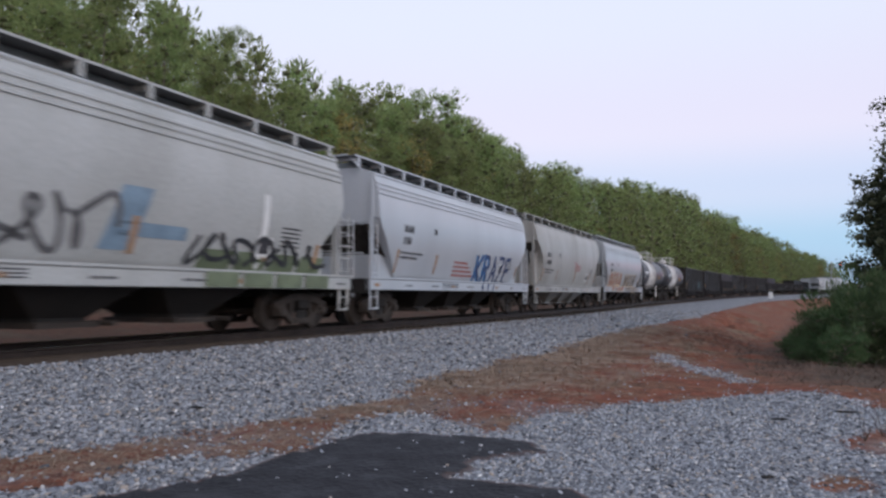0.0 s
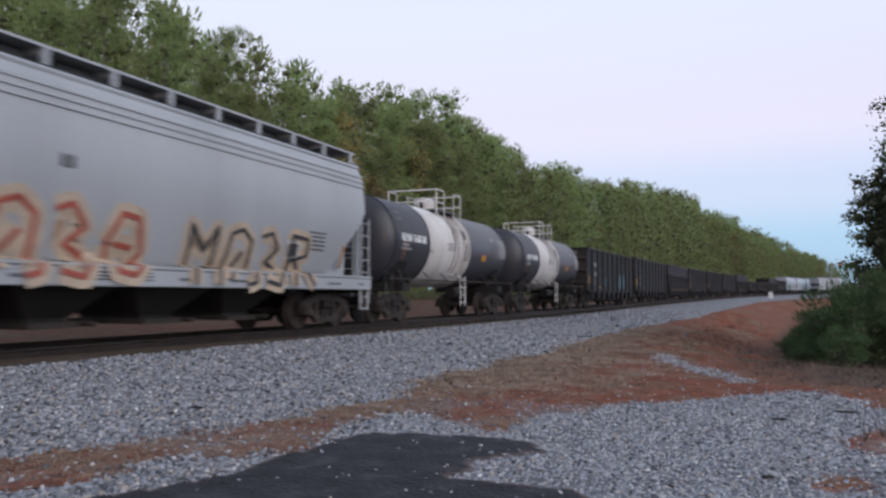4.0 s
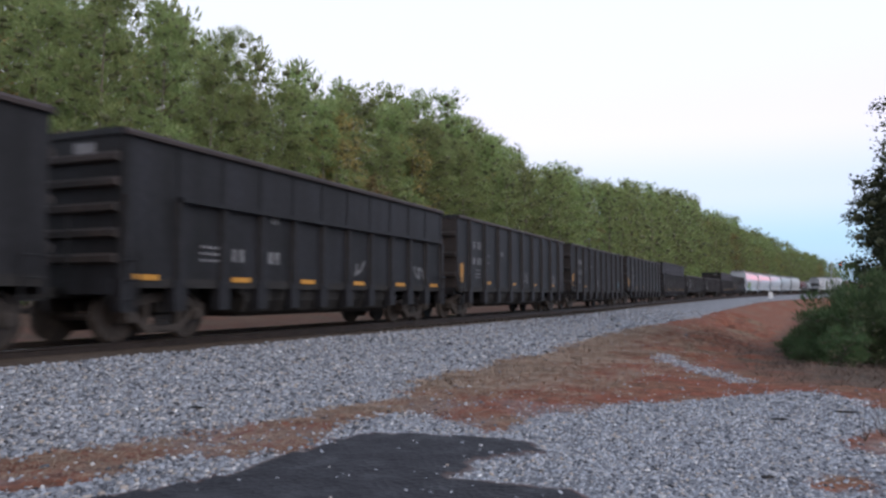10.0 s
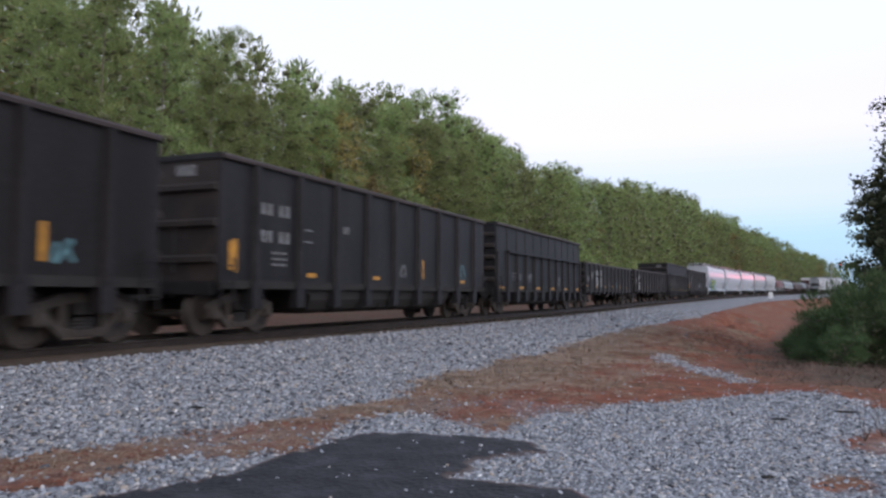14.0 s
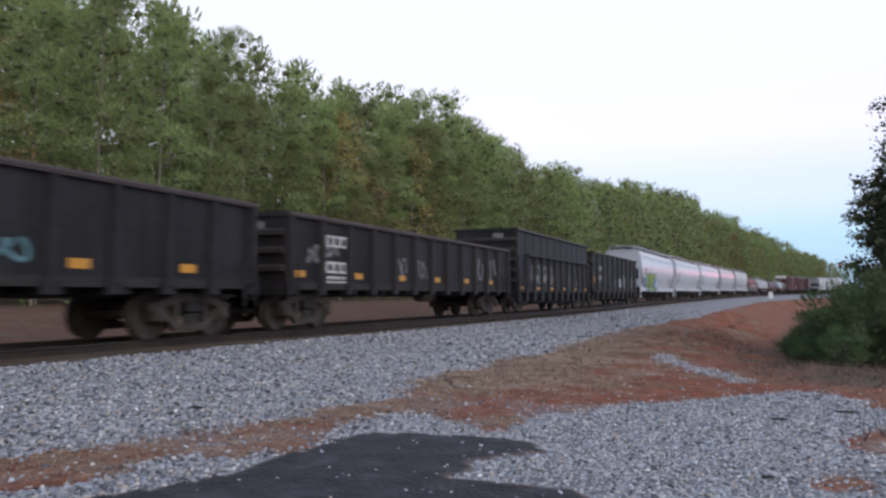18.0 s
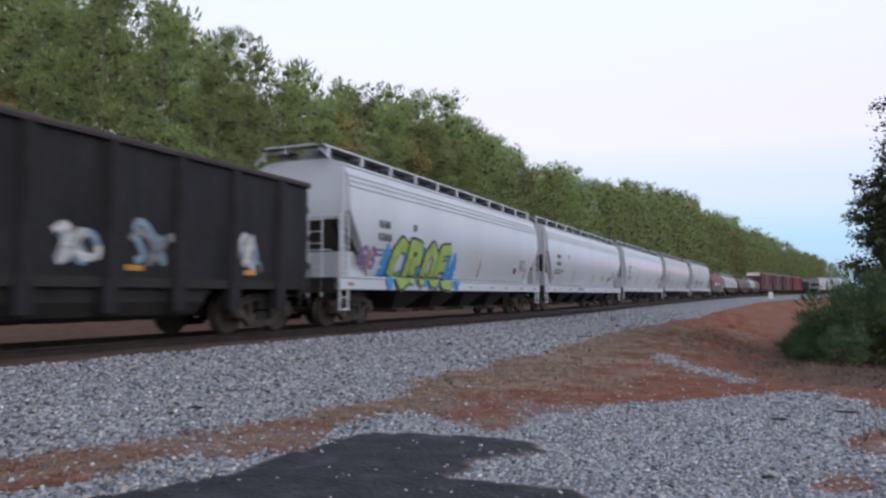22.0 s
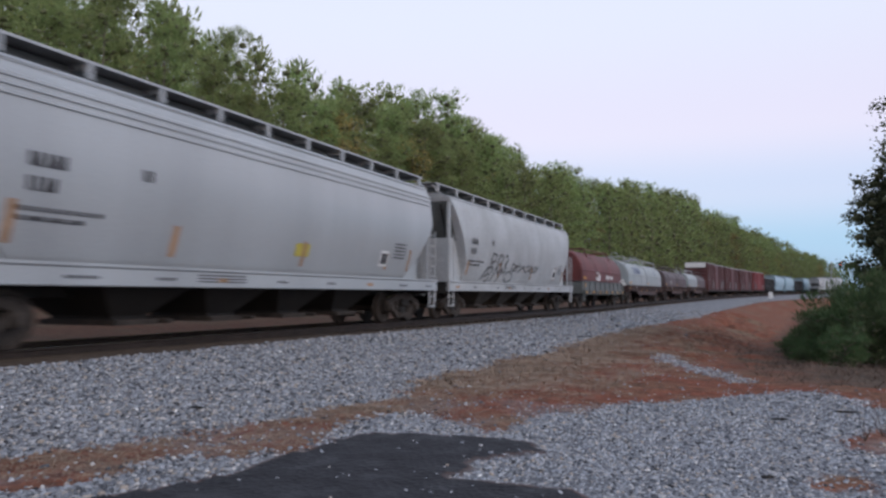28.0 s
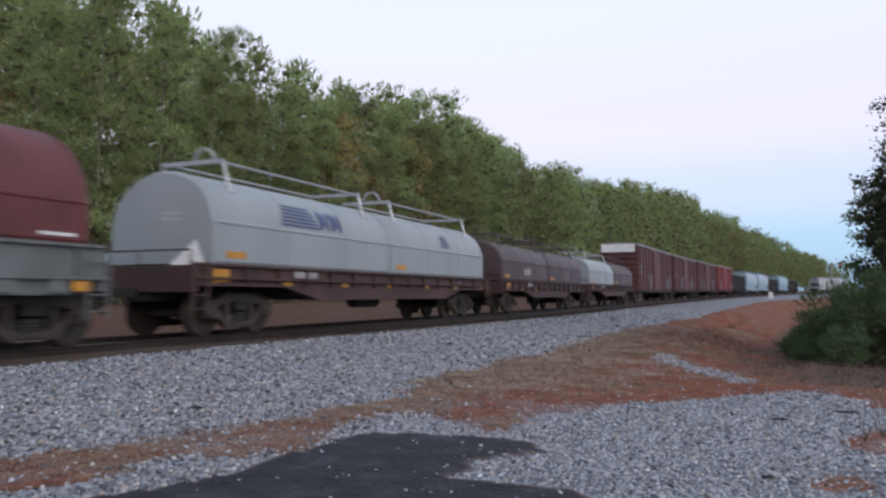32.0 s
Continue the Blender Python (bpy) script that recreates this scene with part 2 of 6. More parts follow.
ASPHALT = [(8.4, 4.23), (8.58, 4.57), (8.7, 4.86), (8.83, 5.24), (8.96, 5.6), (9.0, 6.08), (9.1, 6.51), (9.15, 7.13), (9.3, 7.52), (9.55, 7.71), (9.94, 7.74), (10.36, 7.82), (10.83, 7.72), (11.25, 7.41), (11.39, 7.15), (11.14, 7.17), (10.88, 6.87), (10.77, 6.44), (10.83, 6.04), (10.99, 5.88), (11.29, 5.91), (11.76, 5.79), (12.03, 5.75), (12.24, 5.28), (11.16, 3.23), (9.32, 3.36)]
PAD = [(7.7, 3.91), (7.75, 4.32), (7.99, 4.72), (8.1, 5.09), (8.22, 5.64), (8.56, 6.0), (8.85, 6.03), (8.92, 6.4), (9.0, 6.92), (8.93, 7.56), (8.91, 8.35), (8.99, 9.02), (9.44, 9.08), (9.88, 8.69), (10.41, 8.08), (10.62, 8.05), (10.75, 8.86), (10.82, 9.47), (11.23, 9.61), (11.42, 10.33), (11.8, 11.03), (12.4, 11.49), (13.2, 12.49), (14.08, 13.31), (14.47, 13.23), (14.83, 12.1), (15.15, 10.99), (16.15, 8.98), (14.79, 3.96), (11.39, 2.36), (7.81, 2.83)]
HOLES = ([(14.22, 9.17), (14.73, 9.86), (15.05, 9.53), (14.56, 8.29), (14.18, 8.29)], [(13.63, 7.07), (13.95, 7.46), (14.2, 7.2), (14.09, 6.64), (13.79, 6.71)])
SPILL = [(11.5, 20.0), (11.85, 20.3), (12.35, 18.9), (12.85, 17.1), (13.35, 15.3), (13.6, 14.4), (13.3, 14.5), (12.75, 15.6), (12.25, 16.9), (11.75, 18.5)]


def kinds(x, y, s, l):
    """What the ground is made of: gravel, asphalt, growth, tie dust."""
    w = 0.22 * fnoise(x, y, 0.5) + 0.16 * fnoise(x + 9, y, 0.17)
    wx, wy = x + w, y + 0.22 * fnoise(x, y + 31, 0.5) + 0.14 * fnoise(x, y + 7, 0.17)
    lb, _ = berm(s)
    g = a = v = d = 0.0
    if 1.95 + 0.3 * fnoise(x, y, 0.9) < l < lb + 1.6 * w:
        g = 1.0
    if -2.4 < l < 1.95 + 0.3 * fnoise(x, y, 0.9):
        d = 1.0
    if y < 40 and l > 3:
        if (inside(wx, wy, PAD) and not any(inside(wx, wy, q) for q in HOLES)):
            g = 1.0
        elif inside(wx, wy, SPILL):
            g = 0.6
        if inside(x + 0.6 * w, y + 0.5 * w, ASPHALT):
            a, g = 1.0, 0.0
    if not (g or a) and y < 10.5 and l > lb - 0.6:
        g = min(0.45, max(0.02, 0.16 + 0.5 * fnoise(x, y, 0.6)))
    if l > lb + 4.2 and s > 15 and g < 0.5:
        v = min(1.0, max(0.0, (l - lb - 4.2) / 2.0 + 0.9 * fnoise(x, y, 1.0)))
    if l < -14 + 2 * fnoise(x, y, 3):
        v = 1.0
    elif l < -4:
        v = max(0.0, 0.6 * fnoise(x, y, 2.5))
        d = 0.62
    return g, a, v, d


def ground_material():
    m = bpy.data.materials.new("ground_surface")
    m.use_nodes = True
    n, k = m.node_tree.nodes, m.node_tree.links
    b = n["Principled BSDF"]
    at_ = n.new("ShaderNodeVertexColor")
    at_.layer_name = "kind"
    sp = n.new("ShaderNodeSeparateColor")
    k.new(at_.outputs["Color"], sp.inputs["Color"])
    co = n.new("ShaderNodeTexCoord")

    def tex(scale, detail=5):
        t = n.new("ShaderNodeTexNoise")
        t.inputs["Scale"].default_value, t.inputs["Detail"].default_value = scale, detail
        k.new(co.outputs["Object"], t.inputs["Vector"])
        return t.outputs["Fac"]

    def ramp(fac, *stops):
        r = n.new("ShaderNodeValToRGB")
        e = r.color_ramp.elements
        e[0].position, e[0].color = stops[0][0], (*stops[0][1], 1)
        e[1].position, e[1].color = stops[-1][0], (*stops[-1][1], 1)
        for p, c in stops[1:-1]:
            e.new(p).color = (*c, 1)
        k.new(fac, r.inputs["Fac"])
        return r.outputs["Color"]

    def mix(f, a, c, mode="MIX"):
        x = n.new("ShaderNodeMix")
        x.data_type, x.blend_type = "RGBA", mode
        if isinstance(f, float):
            x.inputs["Factor"].default_value = f
        else:
            k.new(f, x.inputs["Factor"])
        k.new(a, x.inputs["A"])
        k.new(c, x.inputs["B"])
        return x.outputs["Result"]

    vo = n.new("ShaderNodeTexVoronoi")
    vo.inputs["Scale"].default_value = 18
    k.new(co.outputs["Object"], vo.inputs["Vector"])
    vs = n.new("ShaderNodeSeparateColor")
    k.new(vo.outputs["Color"], vs.inputs["Color"])
    dirt = ramp(tex(0.55), (0.3, (0.19, 0.13, 0.088)), (0.44, (0.185, 0.086, 0.052)), (0.57, (0.20, 0.062, 0.034)), (0.74, (0.19, 0.125, 0.085)))
    dirt = mix(0.8, dirt, ramp(tex(4.5, 8), (0.36, (0.5, 0.5, 0.5)), (0.62, (1.25, 1.2, 1.15))), "MULTIPLY")
    dirt = mix(0.8, dirt, ramp(tex(22), (0.35, (0.55, 0.54, 0.53)), (0.65, (1.2, 1.18, 1.15))), "MULTIPLY")
    gravel = ramp(vs.outputs["Red"], (0.0, (0.12, 0.125, 0.14)), (0.5, (0.19, 0.198, 0.217)), (0.85, (0.28, 0.288, 0.303)), (1.0, (0.38, 0.38, 0.385)))
    gravel = mix(0.6, gravel, ramp(tex(1.2), (0.3, (0.75, 0.74, 0.72)), (0.7, (1.05, 1.05, 1.06))), "MULTIPLY")
    tar = ramp(tex(3), (0.3, (0.019, 0.020, 0.024)), (0.55, (0.034, 0.035, 0.041)), (0.75, (0.06, 0.062, 0.07)))
    growth = ramp(tex(2.2), (0.3, (0.045, 0.036, 0.026)), (0.55, (0.095, 0.066, 0.048)), (0.75, (0.15, 0.10, 0.07)))
    dust = ramp(tex(5), (0.3, (0.06, 0.043, 0.034)), (0.7, (0.105, 0.078, 0.058)))
    col = mix(sp.outputs["Red"], dirt, gravel)
    col = mix(sp.outputs["Green"], col, tar)
    col = mix(sp.outputs["Blue"], col, growth)
    col = mix(at_.outputs["Alpha"], col, dust)
    k.new(col, b.inputs["Base Color"])
    b.inputs["Roughness"].default_value = 0.92
    b.inputs["Specular IOR Level"].default_value = 0.25
    bp = n.new("ShaderNodeBump")
    bp.inputs["Strength"].default_value, bp.inputs["Distance"].default_value = 0.7, 0.03
    ad = n.new("ShaderNodeMath")
    ad.operation = "ADD"
    k.new(vo.outputs["Distance"], ad.inputs[0])
    k.new(tex(9), ad.inputs[1])
    k.new(ad.outputs[0], bp.inputs["Height"])
    k.new(bp.outputs["Normal"], b.inputs["Normal"])
    return m


def build_ground():
    ss = steps((-600, -60, 8), (-60, -6, 9), (-6, 2, 16), (2, 24, 176), (24, 60, 90), (60, 150, 60), (150, 420, 60), (420, 700, 20), (700, 2600, 12))
    ls = steps((-1500, -200, 6), (-200, -40, 10), (-40, -14, 13), (-14, -4, 14), (-4, 1.6, 12), (1.6, 14, 110), (14, 24, 30), (24, 70, 16), (70, 560, 10))
    verts, cols = [], []
    for s in ss:
        x0, y0, th = line(s)
        c, sn = math.cos(th), math.sin(th)
        for l in ls:
            x, y = x0 + l * c, y0 - l * sn
            z = ground_z(s, l)
            near = 0 < s < 60 and 1.5 < l < 24
            if near or -14 < l < -3:
                z += bank_rise(s, l) + 0.05 * fnoise(x, y, 1.7) * (1 if l > 6 or l < 0 else 0.5) + 0.018 * fnoise(x, y, 0.35)
            k = kinds(x, y, s, l) if -30 < s < 420 and -60 < l < 60 else (0, 0, 1, 0)
            if k[1]:
                z += 0.02
            verts.append((x, y, z))
            cols.append(k)
    w = len(ls)
    faces = [(i * w + j, (i + 1) * w + j, (i + 1) * w + j + 1, i * w + j + 1) for i in range(len(ss) - 1) for j in range(w - 1)]
    me = bpy.data.meshes.new("ground")
    me.from_pydata(verts, [], [tuple(reversed(f)) for f in faces])
    ca = me.color_attributes.new("kind", "FLOAT_COLOR", "POINT")
    ca.data.foreach_set("color", np.array(cols, dtype=np.float32).ravel())
    me.materials.append(ground_material())
    me.polygons.foreach_set("use_smooth", [True] * len(me.polygons))
    me.update()
    tagged(new("ground", me), "red clay, grey crushed-stone ballast and old asphalt beside the line", "ground", kind="structure")


build_ground()


def stone_material(name, light):
    m = bpy.data.materials.new(name)
    m.use_nodes = True
    n, k = m.node_tree.nodes, m.node_tree.links
    b = n["Principled BSDF"]
    g = n.new("ShaderNodeNewGeometry")
    r = n.new("ShaderNodeValToRGB")
    e = r.color_ramp.elements
    e[0].position, e[0].color = 0.0, (0.03, 0.03, 0.035, 1)
    e.new(0.02).color = (0.10, 0.106, 0.12, 1)
    e[1].position, e[1].color = 1.0, (0.5, 0.5, 0.51, 1)
    for q, c in ((0.3, (0.17, 0.182, 0.207, 1)), (0.6, (0.24, 0.256, 0.284, 1)), (0.82, (0.33, 0.346, 0.376, 1)), (0.92, (0.29, 0.245, 0.205, 1))):
        e.new(q).color = (*(v * light for v in c[:3]), 1)
    k.new(g.outputs["Random Per Island"], r.inputs["Fac"])
    t = n.new("ShaderNodeTexNoise")
    t.inputs["Scale"].default_value = 60
    x = n.new("ShaderNodeMix")
    x.data_type, x.blend_type = "RGBA", "MULTIPLY"
    x.inputs["Factor"].default_value = 0.5
    k.new(r.outputs["Color"], x.inputs["A"])
    k.new(t.outputs["Color"], x.inputs["B"])
    k.new(r.outputs["Color"], b.inputs["Base Color"])
    b.inputs["Roughness"].default_value = 0.85
    b.inputs["Specular IOR Level"].default_value = 0.3
    return m


def scatter_stones(name, label, seed, lo, hi, light):
    """Crushed stone between two distances from the line, thinning out along it."""
    rg = np.random.default_rng(seed)
    pts = []
    for s0, s1, l0, l1, n, r0, r1 in ((3.0, 9, 1.9, 14.5, 62000, 0.015, 0.03), (9, 16, 1.9, 14.5, 52000, 0.016, 0.033), (16, 30, 1.9, 12, 30000, 0.022, 0.04), (30, 60, 1.9, 9, 14000, 0.035, 0.06)):
        S, L, R = rg.uniform(s0, s1, n), rg.uniform(l0, l1, n), rg.uniform(r0, r1, n) * rg.choice((0.8, 1.0, 1.0, 1.3), n)
        for s, l, r in zip(S, L, R):
            x, y, _ = at(s, l)
            if y < 2.8 or not lo < l <= hi:
                continue
            if l > 7.2:
                r *= 0.7
            jx, jy = rg.normal(0, 0.1, 2)
            g, a, v, d = kinds(x + jx, y + jy, s + jy, l + jx)
            keep = g > 0.5 or (a > 0.5 and rg.random() < (0.03 if x > 10.6 else 0.006)) or (d > 0.5 and rg.random() < 0.12) or (g < 0.5 and not (a or d or v) and rg.random() < 0.02 + 0.22 * g)
            if keep:
                pts.append((x, y, ground_z(s, l) + bank_rise(s, l) + (0.05 * fnoise(x, y, 1.7) * (1 if l > 6 else 0.5) + 0.018 * fnoise(x, y, 0.35)) + (0.02 if a else 0.0), r))
    P = np.array(pts)
    n = len(P)
    base = np.array([(-1, -1, -1), (1, -1, -1), (1, 1, -1), (-1, 1, -1), (-0.8, -0.8, 1), (0.8, -0.8, 1), (0.8, 0.8, 1), (-0.8, 0.8, 1)]) * 0.62
    V = base[None] + rg.uniform(-0.38, 0.38, (n, 8, 3))
    V *= rg.uniform(0.6, 1.35, (n, 1, 3)) * np.array((1.1, 1.1, 0.5)) * P[:, None, 3:4]
    a = rg.uniform(0, 6.28, n)
    c, s_ = np.cos(a)[:, None], np.sin(a)[:, None]
    tl = rg.uniform(-0.4, 0.4, (n, 1))
    z = V[..., 2] + tl * V[..., 0]
    X, Y = c * V[..., 0] - s_ * V[..., 1], s_ * V[..., 0] + c * V[..., 1]
    W = np.stack([X + P[:, 0:1], Y + P[:, 1:2], z + P[:, 2:3] + rg.uniform(-0.1, 0.55, (n, 1)) * P[:, 3:4]], 2).reshape(-1, 3)
    quad = np.array([(4, 5, 6, 7), (0, 1, 5, 4), (1, 2, 6, 5), (2, 3, 7, 6), (3, 0, 4, 7)])
    F = (quad[None] + 8 * np.arange(n)[:, None, None]).reshape(-1)
    me = bpy.data.meshes.new(name)
    me.vertices.add(len(W))
    me.vertices.foreach_set("co", W.ravel())
    me.loops.add(len(F))
    me.loops.foreach_set("vertex_index", F)
    me.polygons.add(len(F) // 4)
    me.polygons.foreach_set("loop_start", np.arange(0, len(F), 4))
    me.update(calc_edges=True)
    me.materials.append(stone_material(name + "_granite", light))
    tagged(new(name, me), label, "stones", kind="stuff")


scatter_stones("ballast_stones", "loose grey crushed stone of the ballast", 3, 1.9, 7.2, 1.08)
scatter_stones("pad_stones", "loose pale grey crushed stone of the pad", 4, 7.2, 14.5, 1.28)


def scatter_straw():
    """Dead grass and pine straw lying on the clay."""
    rnd = random.Random(12)
    verts, faces = [], []
    while len(faces) < 62000:
        s, l = rnd.uniform(5, 34), rnd.uniform(4, 15)
        lb = berm(s)[0]
        if l > lb + 4.4:
            continue
        x, y, _ = at(s, l)
        if y < 4 or 0.12 + 0.5 * math.exp(-((l - berm(s)[0] - 0.4) / 1.2) ** 2) + 0.3 * fnoise(x, y, 0.7) < rnd.random() or l > berm(s)[0] + 3.4 + fnoise(x, y, 0.8) or max(kinds(x, y, s, l)[:2]) > 0.5:
            continue
        z = ground_z(s, l) + bank_rise(s, l) + 0.05 * fnoise(x, y, 1.7) * (1 if l > 6 else 0.5) + 0.018 * fnoise(x, y, 0.35)
        d = Vector((rnd.gauss(0, 1), rnd.gauss(0, 1), abs(rnd.gauss(0.0, 0.14)))).normalized()
        k = 1 if s < 12 else 1.8
        ln, w = rnd.uniform(0.04, 0.12) * k, Vector((-d.y, d.x, 0)) * rnd.uniform(0.003, 0.007) * k
        b = Vector((x, y, z + 0.005))
        i = len(verts)
        verts += [b - w, b + w, b + d * ln]
        faces.append((i, i + 1, i + 2))
    me = bpy.data.meshes.new("dry_straw")
    me.from_pydata(verts, [], faces)
    me.materials.append(M["straw"])
    tagged(new("dry_straw", me), "dry straw and dead grass on the red clay", "grass", kind="stuff")


scatter_straw()


def scatter_brush():
    """Dead brown brush between the gravel and the shrubs."""
    rnd = random.Random(21)
    verts, faces = [], []
    while len(faces) < 8500:
        lip = len(faces) % 10 == 0
        x, y = (rnd.gauss(13.2, 0.9), rnd.gauss(31.5, 3.5)) if lip else (rnd.uniform(13.6, 20.5), rnd.uniform(12, 27))
        s, l = to_line(x, y)
        k = kinds(x, y, s, l)
        if max(k[:2]) > 0.5 or (k[2] < rnd.uniform(0.05, 0.8) and not lip):
            continue
        z = ground_z(s, l) + bank_rise(s, l) + 0.05 * fnoise(x, y, 1.7) + 0.018 * fnoise(x, y, 0.35)
        d = Vector((rnd.gauss(0, 0.8), rnd.gauss(0, 0.8), abs(rnd.gauss(0.5, 0.4)))).normalized()
        ln, w = rnd.uniform(0.08, 0.3), Vector((rnd.gauss(0, 1), rnd.gauss(0, 1), 0)).normalized() * rnd.uniform(0.005, 0.014)
        b = Vector((x, y, z - 0.005))
        i = len(verts)
        verts += [b - w, b + w, b + d * ln]
        faces.append((i, i + 1, i + 2))
    me = bpy.data.meshes.new("dead_brush")
    me.from_pydata(verts, [], faces)
    me.materials.append(M["brush"])
    tagged(new("dead_brush", me), "dead brown brush along the edge of the gravel", "brush", kind="stuff")


scatter_brush()


def litter():
    """Sticks on the gravel and dry weeds at its edge."""
    rnd = random.Random(4)
    for x, y, ln, a in ((9.12, 24.28, 0.50, 20), (13.22, 30.60, 0.80, -20), (13.26, 6.77, 0.12, 30), (14.49, 10.83, 0.30, 0), (13.62, 9.92, 0.20, 10), (14.30, 12.00, 0.22, 90), (3.96, 32.62, 0.15, 0), (7.01, 7.60, 0.20, -10)):
        s, l = to_line(x, y)
        st = tagged(new("stick"), "short dark stick lying on the gravel", "stick", "sticks on the gravel")
        bm = bmesh.new()
        pts = [Vector((ln * (i / 4 - 0.5), rnd.uniform(-0.02, 0.02), 0.0)) for i in range(5)]
        rings(bm, [[(q.x, q.y + r * math.cos(t), q.z + r * math.sin(t)) for t in (math.pi * k / 3 for k in range(6))] for q, r in zip(pts, (0.008, 0.014, 0.015, 0.013, 0.006))])
        part("stem", bm, M["under"], st)
        st.matrix_basis = pose(x, y, ground_z(s, l) + 0.045, 0, 0, a)
    for x, y in ((14.35, 8.95), (14.36, 12.36), (14.61, 9.38), (14.93, 11.15)):
        s, l = to_line(x, y)
        w = tagged(new("weed"), "dry brown weed standing at the gravel's edge", "weed", "dry weeds")
        for i in range(9):
            a, r = rnd.uniform(0, 6.28), rnd.uniform(0.02, 0.2)
            part("stem", B(bar, (0, 0, -0.02), (r * math.cos(a), r * math.sin(a), rnd.uniform(0.08, 0.24)), 0.003, 4), M["brush"], w)
        w.matrix_basis = pose(x, y, ground_z(s, l), 0, 0, rnd.uniform(0, 360))


litter()


# ---- track ----
def sweep(name, prof, s0, s1, ds, l0, z0, material, parent):
    bm = bmesh.new()
    loops = []
    s = s0
    while s <= s1:
        zz = z0 + float(grade(s))
        loops.append([at(s, l0 + a, zz + b) for a, b in prof])
        s += ds if s < 120 else ds * 3
    rings(bm, loops)
    return part(name, bm, material, parent)


RAIL_PROF = [(-0.07, -0.18), (0.07, -0.18), (0.07, -0.165), (0.012, -0.15), (0.012, -0.045), (0.036, -0.035), (0.036, -0.004), (-0.036, -0.004), (-0.036, -0.035), (-0.012, -0.045), (-0.012, -0.15), (-0.07, -0.165)]


def build_track():
    tr = tagged(new("track"), "railway track with rusty rails on dusty wooden ties", "railway track", kind="structure")
    for l in (-0.7525, 0.7525):
        r = sweep("rail", RAIL_PROF, -40, 520, 2.0, l, 0.0, M["rail"], tr)
        sweep("rail_head", [(-0.034, -0.006), (0.034, -0.006), (0.03, 0.0), (-0.03, 0.0)], -40, 520, 2.0, l, 0.0, M["railtop"], r)
    me = mesh_of("tie", B(box, -1.3, 1.3, -0.11, 0.11, -0.2, 0.0), M["tie"])
    far = bmesh.new()
    for i in range(900):
        s = -12 + 0.5 * i
        zt = -0.165 + float(grade(s)) + random.uniform(-0.012, 0.006)
        if s < 70:
            m = on_line(s, random.uniform(-0.05, 0.05), 0) @ pose(0, 0, zt - float(grade(s)), 0, 0, random.uniform(-1, 1))
            shared("tie", me, tr, m)
        else:
            m = on_line(s, 0, 0)
            n0 = len(far.verts)
            box(far, -1.3, 1.3, -0.11, 0.11, -0.37, -0.165)
            far.verts.ensure_lookup_table()
            for v in far.verts[n0:]:
                v.co = m @ v.co
    tagged(part("far_ties", far, M["tie"], tr), kind="stuff")


build_track()

# ---- trees ----
def leaf_mat(name, a, b, c):
    m = bpy.data.materials.new(name)
    m.use_nodes = True
    n, k = m.node_tree.nodes, m.node_tree.links
    bs = n["Principled BSDF"]
    g = n.new("ShaderNodeNewGeometry")
    oi = n.new("ShaderNodeObjectInfo")
    r = n.new("ShaderNodeValToRGB")
    e = r.color_ramp.elements
    e[0].position, e[0].color = 0.0, (*a, 1)
    e[1].position, e[1].color = 1.0, (*c, 1)
    e.new(0.5).color = (*b, 1)
    k.new(g.outputs["Random Per Island"], r.inputs["Fac"])
    hs = n.new("ShaderNodeHueSaturation")
    mr = n.new("ShaderNodeMapRange")
    mr.inputs["To Min"].default_value, mr.inputs["To Max"].default_value = 0.72, 1.3
    mh = n.new("ShaderNodeMapRange")
    mh.inputs["To Min"].default_value, mh.inputs["To Max"].default_value = 0.47, 0.508
    k.new(oi.outputs["Random"], mr.inputs["Value"])
    k.new(oi.outputs["Random"], mh.inputs["Value"])
    k.new(mr.outputs["Result"], hs.inputs["Value"])
    k.new(mh.outputs["Result"], hs.inputs["Hue"])
    k.new(r.outputs["Color"], hs.inputs["Color"])
    k.new(hs.outputs["Color"], bs.inputs["Base Color"])
    bs.inputs["Roughness"].default_value = 0.6
    bs.inputs["Specular IOR Level"].default_value = 0.25
    tr = n.new("ShaderNodeBsdfTranslucent")
    k.new(hs.outputs["Color"], tr.inputs["Color"])
    mx = n.new("ShaderNodeMixShader")
    mx.inputs["Fac"].default_value = 0.45
    k.new(bs.outputs["BSDF"], mx.inputs[1])
    k.new(tr.outputs["BSDF"], mx.inputs[2])
    k.new(mx.outputs["Shader"], n["Material Output"].inputs["Surface"])
    return m


NEEDLE = leaf_mat("pine_needles", (0.157, 0.222, 0.085), (0.22, 0.292, 0.115), (0.283, 0.33, 0.138))
LEAF = leaf_mat("autumn_broad_leaves", (0.19, 0.18, 0.07), (0.27, 0.225, 0.085), (0.33, 0.24, 0.09))
WEED = leaf_mat("bank_weeds", (0.046, 0.082, 0.036), (0.07, 0.115, 0.05), (0.095, 0.135, 0.06))
# leaf greens taken down almost to black: the trees' deep shade is in the colour
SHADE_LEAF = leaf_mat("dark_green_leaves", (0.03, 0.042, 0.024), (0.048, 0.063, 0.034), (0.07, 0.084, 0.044))


